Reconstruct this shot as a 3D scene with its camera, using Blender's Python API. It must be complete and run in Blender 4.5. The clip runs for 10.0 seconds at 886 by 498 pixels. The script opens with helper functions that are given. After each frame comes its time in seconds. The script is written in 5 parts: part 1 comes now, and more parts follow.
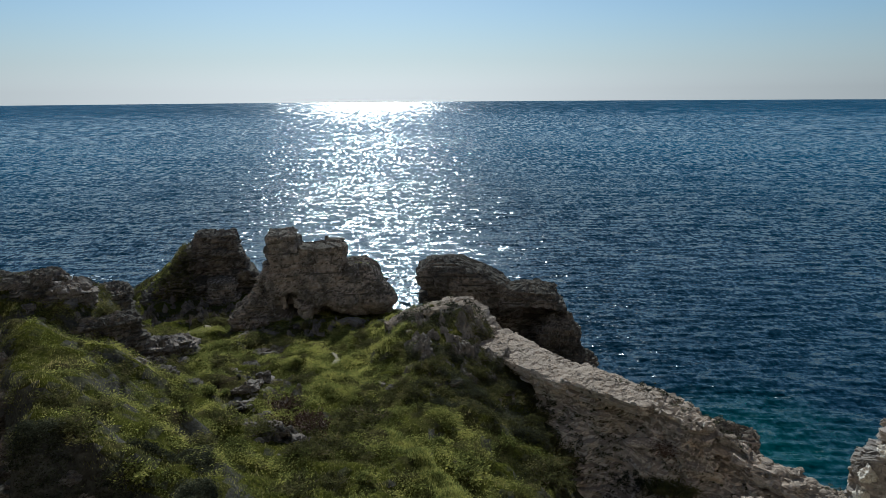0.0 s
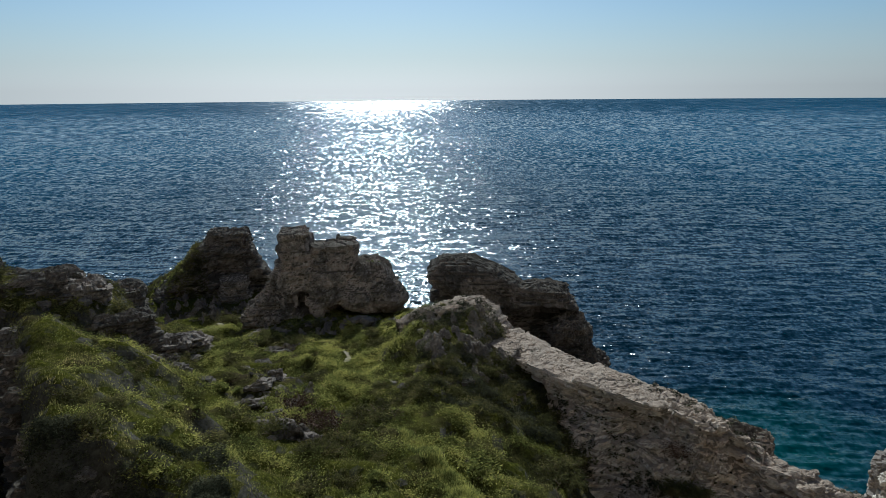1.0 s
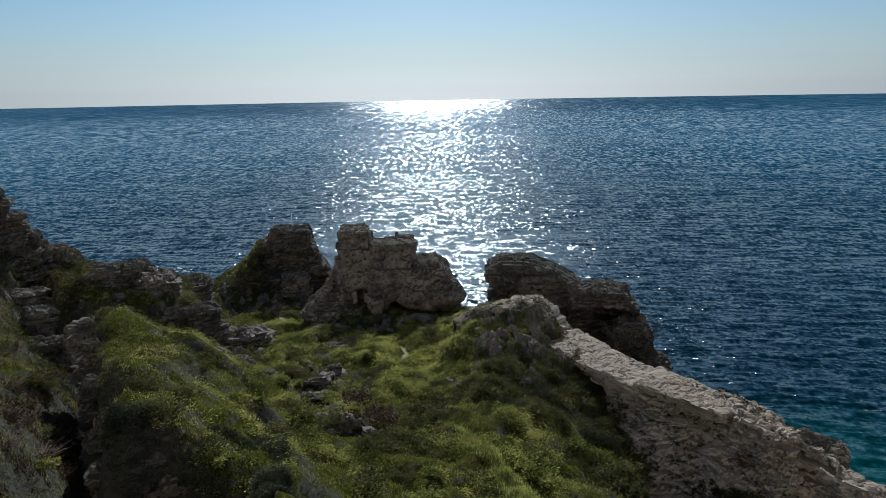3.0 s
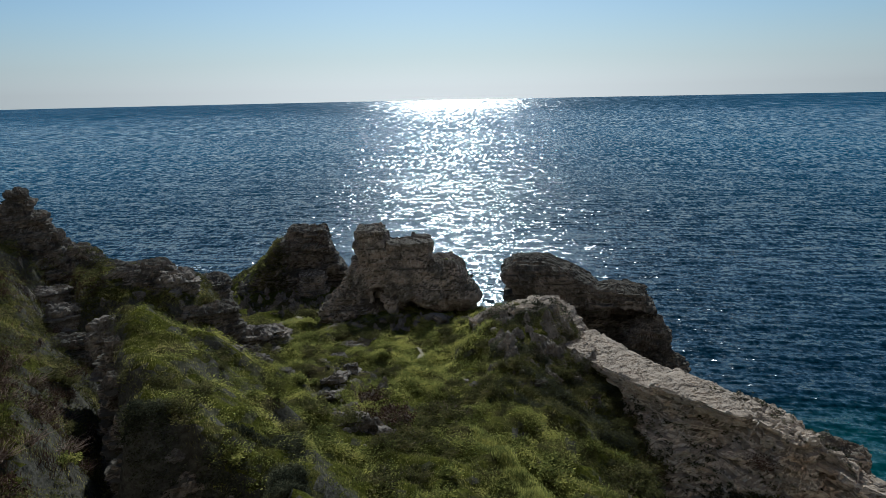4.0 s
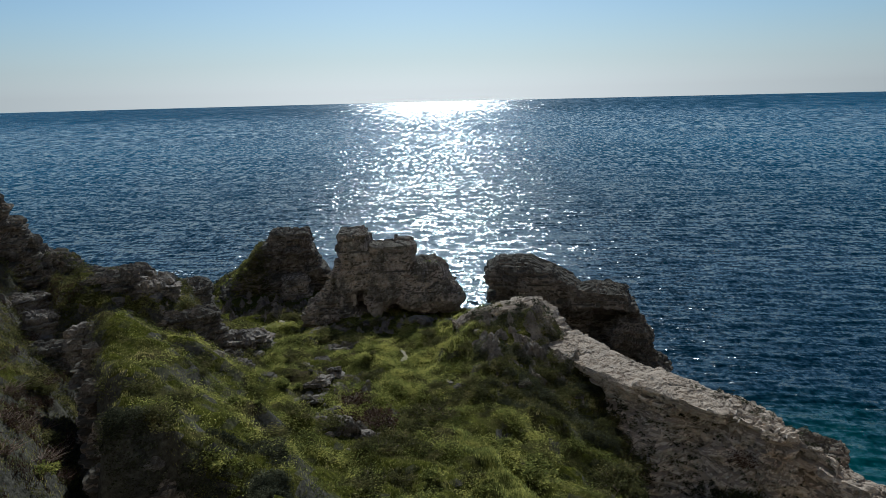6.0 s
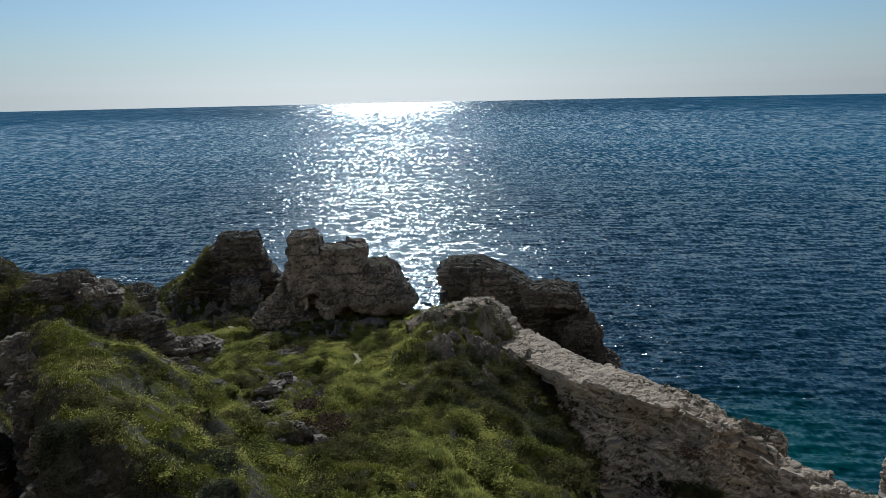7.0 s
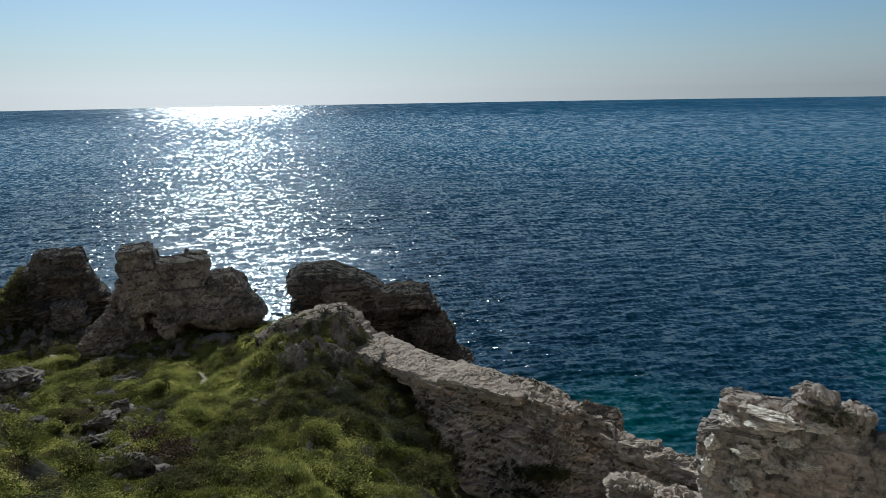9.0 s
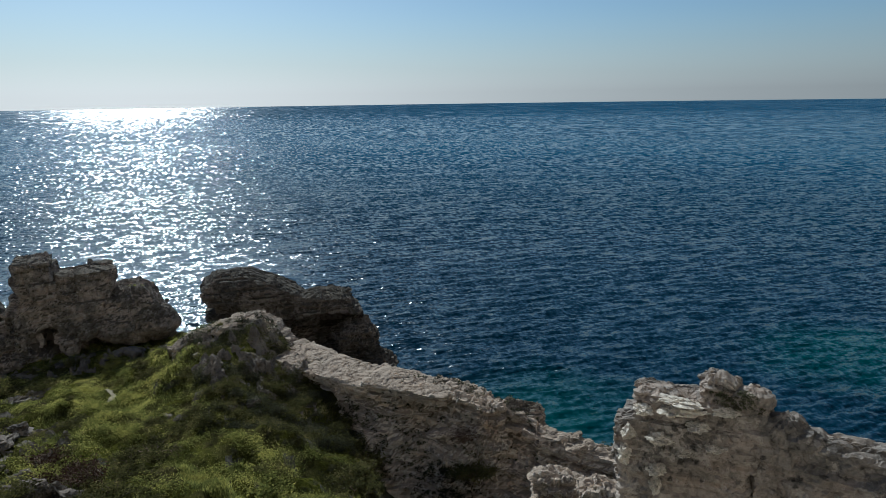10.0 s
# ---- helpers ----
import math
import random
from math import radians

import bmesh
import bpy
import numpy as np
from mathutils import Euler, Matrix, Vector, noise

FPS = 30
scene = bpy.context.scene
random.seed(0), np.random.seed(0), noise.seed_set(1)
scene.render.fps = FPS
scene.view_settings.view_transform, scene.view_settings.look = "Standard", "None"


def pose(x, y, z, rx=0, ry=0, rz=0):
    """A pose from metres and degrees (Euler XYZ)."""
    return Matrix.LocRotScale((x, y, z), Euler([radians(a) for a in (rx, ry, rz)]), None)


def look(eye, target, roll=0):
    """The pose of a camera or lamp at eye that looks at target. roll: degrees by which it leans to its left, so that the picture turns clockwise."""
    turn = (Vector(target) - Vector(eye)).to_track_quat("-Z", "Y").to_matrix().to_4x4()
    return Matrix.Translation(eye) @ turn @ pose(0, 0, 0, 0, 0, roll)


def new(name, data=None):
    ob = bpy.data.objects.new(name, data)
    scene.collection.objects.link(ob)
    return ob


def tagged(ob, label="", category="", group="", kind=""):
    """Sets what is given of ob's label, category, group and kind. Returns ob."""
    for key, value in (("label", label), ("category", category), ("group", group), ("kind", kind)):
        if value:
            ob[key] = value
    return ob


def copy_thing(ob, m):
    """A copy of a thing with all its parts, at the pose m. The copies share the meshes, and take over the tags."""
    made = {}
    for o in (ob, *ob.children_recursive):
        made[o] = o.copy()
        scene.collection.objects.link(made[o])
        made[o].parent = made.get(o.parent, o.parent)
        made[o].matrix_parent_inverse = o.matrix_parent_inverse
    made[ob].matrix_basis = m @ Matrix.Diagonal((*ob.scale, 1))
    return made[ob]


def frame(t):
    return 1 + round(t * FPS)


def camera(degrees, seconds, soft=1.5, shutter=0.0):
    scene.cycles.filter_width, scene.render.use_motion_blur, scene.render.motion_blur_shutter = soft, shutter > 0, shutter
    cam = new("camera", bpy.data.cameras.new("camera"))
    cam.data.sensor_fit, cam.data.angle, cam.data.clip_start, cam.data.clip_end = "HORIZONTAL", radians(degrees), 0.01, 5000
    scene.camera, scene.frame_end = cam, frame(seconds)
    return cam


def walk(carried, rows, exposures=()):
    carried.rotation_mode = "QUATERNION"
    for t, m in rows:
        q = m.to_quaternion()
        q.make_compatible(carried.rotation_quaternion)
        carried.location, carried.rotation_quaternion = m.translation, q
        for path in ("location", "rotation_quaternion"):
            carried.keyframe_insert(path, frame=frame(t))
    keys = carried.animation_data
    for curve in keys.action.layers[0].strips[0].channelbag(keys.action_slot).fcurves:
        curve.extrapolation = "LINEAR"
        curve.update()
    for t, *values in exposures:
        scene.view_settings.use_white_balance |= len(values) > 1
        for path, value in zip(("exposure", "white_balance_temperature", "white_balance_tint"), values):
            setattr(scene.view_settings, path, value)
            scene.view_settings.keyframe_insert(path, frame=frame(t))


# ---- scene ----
cam = camera(69.1, 10.0, soft=0.65)
# seconds, place in metres (sea level is 0), yaw, pitch and lean in degrees
PATH = [
    (0.0, -0.00, -0.00, 34.00, 0.00, -13.30, 0.43),
    (0.5, -0.06, 0.04, 34.00, 0.29, -13.40, 0.32),
    (1.0, -0.08, 0.05, 34.00, 0.96, -13.41, 0.46),
    (1.5, -0.16, 0.07, 33.97, 1.92, -13.37, 0.52),
    (2.0, -0.19, 0.07, 33.96, 3.59, -13.41, 0.68),
    (2.5, -0.22, 0.10, 33.97, 4.87, -13.48, 0.83),
    (3.0, -0.19, 0.10, 33.93, 6.13, -13.41, 1.01),
    (4.5, -0.14, 0.05, 34.00, 7.90, -13.44, 1.24),
    (5.0, -0.15, 0.14, 33.96, 7.87, -13.32, 1.33),
    (6.5, 0.02, 0.08, 34.01, 4.39, -13.32, 1.32),
    (7.0, 0.04, 0.08, 34.01, 1.93, -13.28, 1.20),
    (7.5, 0.13, 0.06, 34.02, -0.73, -13.25, 1.16),
    (8.0, 0.16, 0.09, 34.00, -3.70, -13.20, 1.13),
    (8.5, 0.20, 0.15, 33.99, -8.12, -13.19, 1.13),
    (9.0, 0.23, 0.20, 33.98, -11.50, -13.19, 0.98),
    (9.5, 0.29, 0.24, 33.96, -14.73, -13.21, 1.04),
    (10.0, 0.30, 0.26, 33.95, -18.65, -13.10, 0.82),
]
walk(cam, [(t, pose(x, y, z, 90 + pitch, 0, yaw) @ pose(0, 0, 0, 0, 0, -lean)) for t, x, y, z, yaw, pitch, lean in PATH],
     exposures=[(0.0, 0.38, 5120, 0), (10.0, 0.38, 5120, 0)])

# ---- light ----
SUN_AZ, SUN_EL = 7.7, 38.0          # degrees left of straight ahead, degrees above the horizon
world = bpy.data.worlds.new("sky")
scene.world = world
world.use_nodes = True
wn = world.node_tree.nodes
wl = world.node_tree.links
sky = wn.new("ShaderNodeTexSky")
sky.sky_type, sky.sun_disc = "NISHITA", False
sky.sun_elevation, sky.sun_rotation = radians(SUN_EL), radians(-SUN_AZ)
sky.altitude, sky.air_density, sky.dust_density, sky.ozone_density = 30, 1.0, 0.7, 1.6
way_in = wn.new("ShaderNodeTexCoord")
above = wn.new("ShaderNodeVectorMath")
above.operation = "MAXIMUM"
above.inputs[1].default_value = (-2, -2, 0.01)
wl.new(way_in.outputs["Generated"], above.inputs[0])
wl.new(above.outputs[0], sky.inputs[0])
haze = wn.new("ShaderNodeHueSaturation")
haze.inputs["Saturation"].default_value = 1.0
wl.new(sky.outputs[0], haze.inputs["Color"])
# pale sea haze low over the horizon
split = wn.new("ShaderNodeSeparateXYZ")
wl.new(above.outputs[0], split.inputs[0])
depth = wn.new("ShaderNodeMapRange")
depth.interpolation_type = "SMOOTHSTEP"
depth.inputs["From Min"].default_value, depth.inputs["From Max"].default_value = 0.0, 0.13
depth.inputs["To Min"].default_value, depth.inputs["To Max"].default_value = 0.7, 0.0
wl.new(split.outputs["Z"], depth.inputs["Value"])
veil = wn.new("ShaderNodeMix")
veil.data_type = "RGBA"
grey = wn.new("ShaderNodeHueSaturation")
grey.inputs["Saturation"].default_value, grey.inputs["Value"].default_value = 0.1, 0.88
wl.new(sky.outputs[0], grey.inputs["Color"])
warm_grey = wn.new("ShaderNodeMix")
warm_grey.data_type, warm_grey.blend_type = "RGBA", "MULTIPLY"
warm_grey.inputs["Factor"].default_value, warm_grey.inputs["B"].default_value = 1.0, (1.0, 0.955, 0.965, 1)
wl.new(grey.outputs[0], warm_grey.inputs["A"])
wl.new(warm_grey.outputs["Result"], veil.inputs["B"])
wl.new(depth.outputs[0], veil.inputs["Factor"])
wl.new(haze.outputs[0], veil.inputs["A"])
wl.new(veil.outputs["Result"], wn["Background"].inputs[0])
wn["Background"].inputs[1].default_value = 0.0465
sun_data = bpy.data.lights.new("sun", "SUN")
sun_data.energy, sun_data.angle, sun_data.color = 4.6, radians(0.53), (1.0, 0.93, 0.82)
sun = new("sun", sun_data)
sun.matrix_world = look((-200 * math.sin(radians(SUN_AZ)), 200 * math.cos(radians(SUN_AZ)), 34 + 200 * math.tan(radians(SUN_EL))), (0, 0, 34))


# ---- noise on arrays ----
def _hash(i, j, k, seed):
    h = (i * 374761393 + j * 668265263 + k * 2147483647 + seed * 1274126177) & 0xFFFFFFFF
    h = ((h ^ (h >> 13)) * 1274126177) & 0xFFFFFFFF
    h = ((h ^ (h >> 16)) * 2246822519) & 0xFFFFFFFF
    return ((h ^ (h >> 15)) & 0xFFFFFF) / float(0xFFFFFF)


def value_noise(p, seed=0):
    """Smooth noise from 0 to 1 at the rows of p (n x 3)."""
    b = np.floor(p)
    f = p - b
    b = b.astype(np.int64)
    w = f * f * f * (f * (f * 6 - 15) + 10)
    total = 0
    for dx in (0, 1):
        for dy in (0, 1):
            for dz in (0, 1):
                wx = w[:, 0] if dx else 1 - w[:, 0]
                wy = w[:, 1] if dy else 1 - w[:, 1]
                wz = w[:, 2] if dz else 1 - w[:, 2]
                total = total + wx * wy * wz * _hash(b[:, 0] + dx, b[:, 1] + dy, b[:, 2] + dz, seed)
    return total


def fractal(p, octaves=4, seed=0, gain=0.5):
    """Noise of several scales, about -1 to 1."""
    total, size, amount = 0, 1.0, 1.0
    for o in range(octaves):
        total = total + amount * (2 * value_noise(p * size + 17.3 * o, seed + o) - 1)
        size *= 2.03
        amount *= gain
    return total


def smooth(a, b, x):
    s = np.clip((x - a) / (b - a), 0, 1)
    return s * s * (3 - 2 * s)


# ---- materials ----
def material(name):
    m = bpy.data.materials.new(name)
    m.use_nodes = True
    return m, m.node_tree.nodes, m.node_tree.links, m.node_tree.nodes["Principled BSDF"]


def noise_node(n, l, coord, scale, detail=6, rough=0.6, stretch=None):
    t = n.new("ShaderNodeTexNoise")
    t.inputs["Scale"].default_value = scale
    t.inputs["Detail"].default_value = detail
    t.inputs["Roughness"].default_value = rough
    if stretch:
        mp = n.new("ShaderNodeMapping")
        mp.inputs["Scale"].default_value = stretch
        l.new(coord, mp.inputs[0])
        coord = mp.outputs[0]
    l.new(coord, t.inputs["Vector"])
    return t.outputs["Fac"]


def ramp(n, l, fac, stops):
    r = n.new("ShaderNodeValToRGB")
    e = r.color_ramp.elements
    e[0].position, e[0].color = stops[0][0], (*stops[0][1], 1)
    e[1].position, e[1].color = stops[-1][0], (*stops[-1][1], 1)
    for at, colour in stops[1:-1]:
        s = e.new(at)
        s.color = (*colour, 1)
    l.new(fac, r.inputs[0])
    return r.outputs[0]


def blend(n, l, fac, a, b):
    m = n.new("ShaderNodeMix")
    m.data_type = "RGBA"
    if isinstance(fac, float):
        m.inputs["Factor"].default_value = fac
    else:
        l.new(fac, m.inputs["Factor"])
    for socket, v in ((m.inputs["A"], a), (m.inputs["B"], b)):
        if isinstance(v, tuple):
            socket.default_value = (*v, 1)
        else:
            l.new(v, socket)
    return m.outputs["Result"]


def sums(n, l, op, a, b):
    m = n.new("ShaderNodeMath")
    m.operation = op
    for socket, v in ((m.inputs[0], a), (m.inputs[1], b)):
        if isinstance(v, (int, float)):
            socket.default_value = v
        else:
            l.new(v, socket)
    return m.outputs[0]


def bump(n, l, height, strength, distance, onto=None):
    b = n.new("ShaderNodeBump")
    b.inputs["Strength"].default_value = strength
    b.inputs["Distance"].default_value = distance
    l.new(height, b.inputs["Height"])
    if onto:
        l.new(onto, b.inputs["Normal"])
    return b.outputs[0]


def limestone(name, pale, warm, dark, lichen, crust, scab=0.5, dots=0.6, scab_size=2.6, seams=0.82, cap=None, dot_size=3.2, dot_cover=0.47):
    """Weathered layered limestone: ochre beds, grey crust, pits, dark lichen dots and pale scabs, and on level tops a
    brown cap of lichen that also dims sunlit faces.
    """
    m, n, l, p = material(name)
    c = n.new("ShaderNodeTexCoord").outputs["Object"]
    bands = noise_node(n, l, c, 1.0, 6, 0.62, (0.3, 0.3, 3.6))
    thin = noise_node(n, l, c, 1.0, 4, 0.6, (1.2, 1.2, 15.0))
    patches = noise_node(n, l, c, 0.55, 7, 0.62)
    grain = noise_node(n, l, c, 11.0, 9, 0.75)
    spots = noise_node(n, l, c, 1.1, 8, 0.72)
    scabs = noise_node(n, l, c, scab_size, 8, 0.7)
    cells = n.new("ShaderNodeTexVoronoi")
    cells.inputs["Scale"].default_value = dot_size
    wob = n.new("ShaderNodeVectorMath")
    wob.operation = "MULTIPLY_ADD"
    tw = n.new("ShaderNodeTexNoise")
    tw.inputs["Scale"].default_value = 5.0
    l.new(c, tw.inputs["Vector"])
    l.new(tw.outputs["Color"], wob.inputs[0])
    wob.inputs[1].default_value = (0.25, 0.25, 0.25)
    l.new(c, wob.inputs[2])
    l.new(wob.outputs[0], cells.inputs["Vector"])
    col = ramp(n, l, bands, [(0.35, warm), (0.52, pale), (0.68, warm)])
    col = blend(n, l, ramp(n, l, patches, [(0.44, (0, 0, 0)), (0.6, (1, 1, 1))]), col, dark)
    col = blend(n, l, sums(n, l, "MULTIPLY", ramp(n, l, scabs, [(0.55, (0, 0, 0)), (0.575, (1, 1, 1))]), scab), col, crust)
    where = sums(n, l, "MULTIPLY", ramp(n, l, cells.outputs["Distance"], [(0.16, (1, 1, 1)), (0.27, (0, 0, 0))]), ramp(n, l, spots, [(dot_cover, (0, 0, 0)), (dot_cover + 0.07, (1, 1, 1))]))
    col = blend(n, l, sums(n, l, "MULTIPLY", where, dots), col, lichen)
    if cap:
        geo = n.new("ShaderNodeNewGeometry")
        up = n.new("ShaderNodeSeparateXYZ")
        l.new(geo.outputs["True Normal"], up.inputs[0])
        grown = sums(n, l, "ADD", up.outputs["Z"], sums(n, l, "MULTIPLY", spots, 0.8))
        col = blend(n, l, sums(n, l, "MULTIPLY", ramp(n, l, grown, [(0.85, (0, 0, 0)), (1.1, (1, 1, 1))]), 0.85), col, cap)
    for fac, low, stops in ((grain, 0.7, (0.36, 0.58)), (thin, seams, (0.38, 0.52)), (scabs, 0.58, (0.35, 0.46))):
        mul = n.new("ShaderNodeMix")
        mul.data_type, mul.blend_type = "RGBA", "MULTIPLY"
        mul.inputs["Factor"].default_value = 1.0
        l.new(col, mul.inputs["A"])
        l.new(ramp(n, l, fac, [(stops[0], (low, low, low)), (stops[1], (1, 1, 1))]), mul.inputs["B"])
        col = mul.outputs["Result"]
    l.new(col, p.inputs["Base Color"])
    p.inputs["Roughness"].default_value = 0.95
    p.inputs["Specular IOR Level"].default_value = 0.08
    first = bump(n, l, sums(n, l, "ADD", bands, sums(n, l, "MULTIPLY", thin, 0.4)), 0.6 if seams < 0.88 else 0.25, 0.2)
    l.new(bump(n, l, sums(n, l, "ADD", grain, scabs), 0.7, 0.06, first), p.inputs["Normal"])
    return m


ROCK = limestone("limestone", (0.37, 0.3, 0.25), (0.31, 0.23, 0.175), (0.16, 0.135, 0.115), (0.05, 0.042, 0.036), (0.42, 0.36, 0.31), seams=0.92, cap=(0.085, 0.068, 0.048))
ROCK_GREY = limestone("grey_limestone", (0.23, 0.19, 0.155), (0.195, 0.15, 0.115), (0.11, 0.092, 0.077), (0.035, 0.029, 0.025), (0.25, 0.212, 0.178), seams=0.9)
# the cap darkens upward faces to tone down the sunlit crest
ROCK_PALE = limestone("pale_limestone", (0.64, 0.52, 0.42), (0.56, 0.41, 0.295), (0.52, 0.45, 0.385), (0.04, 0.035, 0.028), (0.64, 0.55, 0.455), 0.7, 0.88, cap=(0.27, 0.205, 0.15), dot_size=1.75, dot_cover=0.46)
# darker copy of the limestone; it also paints shade on backlit rocks
ROCK_DARK = limestone("darkened_limestone", (0.23, 0.185, 0.152), (0.2, 0.147, 0.112), (0.11, 0.09, 0.076), (0.03, 0.025, 0.022), (0.27, 0.23, 0.2), cap=(0.06, 0.05, 0.036))
ROCK_WALL = limestone("lichened_limestone", (0.32, 0.265, 0.22), (0.28, 0.21, 0.16), (0.165, 0.142, 0.122), (0.032, 0.028, 0.024), (0.36, 0.31, 0.265), 0.7, 0.85, 2.0, 0.92)
CRUST = limestone("pale_lichen_crust", (0.62, 0.55, 0.46), (0.55, 0.46, 0.36), (0.42, 0.36, 0.29), (0.1, 0.09, 0.07), (0.7, 0.64, 0.55), 0.6, 0.5, 7.0, 0.9, dot_size=9.0)
# extra pale, so the unseen cliff and slope throw light on the rocks
BOUNCE_ROCK = limestone("bounce_limestone", (0.82, 0.74, 0.62), (0.78, 0.66, 0.52), (0.7, 0.62, 0.52), (0.3, 0.27, 0.22), (0.86, 0.8, 0.7))


def ground_material():
    m, n, l, p = material("grassy_soil")
    c = n.new("ShaderNodeTexCoord").outputs["Object"]
    big = noise_node(n, l, c, 0.3, 6, 0.6)
    fine = noise_node(n, l, c, 5.0, 8, 0.7)
    grass = ramp(n, l, fine, [(0.3, (0.018, 0.018, 0.005)), (0.5, (0.045, 0.046, 0.008)), (0.7, (0.11, 0.1, 0.018))])
    soil = ramp(n, l, fine, [(0.3, (0.018, 0.014, 0.008)), (0.7, (0.06, 0.046, 0.026))])
    stone = ramp(n, l, fine, [(0.3, (0.026, 0.025, 0.019)), (0.7, (0.1, 0.088, 0.07))])
    col = blend(n, l, ramp(n, l, big, [(0.5, (0, 0, 0)), (0.68, (1, 1, 1))]), grass, soil)
    geo = n.new("ShaderNodeNewGeometry")
    sep = n.new("ShaderNodeSeparateXYZ")
    l.new(geo.outputs["True Normal"], sep.inputs[0])
    steep = sums(n, l, "ADD", sep.outputs["Z"], sums(n, l, "MULTIPLY", big, 0.3))
    col = blend(n, l, ramp(n, l, steep, [(0.74, (1, 1, 1)), (0.9, (0, 0, 0))]), col, stone)
    l.new(col, p.inputs["Base Color"])
    p.inputs["Roughness"].default_value = 1.0
    p.inputs["Specular IOR Level"].default_value = 0.0
    l.new(bump(n, l, fine, 1.0, 0.15), p.inputs["Normal"])
    return m


GROUND = ground_material()


def leaf_material(name, stops, through_light):
    """Thin leaves: each island has its own shade, and light shines through."""
    m, n, l, p = material(name)
    geo = n.new("ShaderNodeNewGeometry")
    c = n.new("ShaderNodeTexCoord").outputs["Object"]
    patch = noise_node(n, l, c, 0.45, 3, 0.6)
    shade = sums(n, l, "ADD", sums(n, l, "MULTIPLY", geo.outputs["Random Per Island"], 0.4), sums(n, l, "SUBTRACT", sums(n, l, "MULTIPLY", patch, 1.25), 0.29))
    col = ramp(n, l, shade, stops)
    l.new(col, p.inputs["Base Color"])
    p.inputs["Roughness"].default_value = 1.0
    p.inputs["Specular IOR Level"].default_value = 0.0
    tr = n.new("ShaderNodeBsdfTranslucent")
    l.new(col, tr.inputs["Color"])
    mix = n.new("ShaderNodeMixShader")
    mix.inputs[0].default_value = through_light
    l.new(p.outputs[0], mix.inputs[1])
    l.new(tr.outputs[0], mix.inputs[2])
    l.new(mix.outputs[0], n["Material Output"].inputs["Surface"])
    return m


GRASS = leaf_material("grass_blades", [(0.2, (0.024, 0.022, 0.009)), (0.45, (0.08, 0.074, 0.026)), (0.7, (0.21, 0.185, 0.055)), (0.95, (0.38, 0.29, 0.12))], 0.54)
SHRUB = leaf_material("shrub_leaves", [(0.25, (0.03, 0.03, 0.013)), (0.55, (0.088, 0.082, 0.029)), (0.9, (0.23, 0.19, 0.075))], 0.35)
HERB = leaf_material("herb_leaves", [(0.25, (0.034, 0.036, 0.011)), (0.5, (0.135, 0.142, 0.038)), (0.85, (0.48, 0.43, 0.11))], 0.55)
SCRUB_DARK = leaf_material("dark_tuft_leaves", [(0.25, (0.019, 0.02, 0.013)), (0.6, (0.055, 0.055, 0.032)), (0.95, (0.19, 0.175, 0.1))], 0.25)
SHRUB_DRY = leaf_material("dry_shrub_twigs", [(0.25, (0.024, 0.015, 0.011)), (0.6, (0.064, 0.037, 0.025)), (0.95, (0.135, 0.085, 0.057))], 0.15)


def plain_rough(name, low, high, scale):
    m, n, l, p = material(name)
    c = n.new("ShaderNodeTexCoord").outputs["Object"]
    f = noise_node(n, l, c, scale, 6, 0.65)
    l.new(ramp(n, l, f, [(0.3, low), (0.7, high)]), p.inputs["Base Color"])
    p.inputs["Roughness"].default_value = 0.95
    p.inputs["Specular IOR Level"].default_value = 0.1
    l.new(bump(n, l, f, 0.6, 0.05), p.inputs["Normal"])
    return m


TWIG = plain_rough("twig_bark", (0.07, 0.05, 0.035), (0.17, 0.13, 0.1), 9.0)
TWIG_GREY = plain_rough("bare_grey_twig", (0.11, 0.074, 0.056), (0.27, 0.19, 0.145), 9.0)
PATH_SOIL = plain_rough("trodden_soil", (0.14, 0.115, 0.075), (0.3, 0.25, 0.17), 4.0)


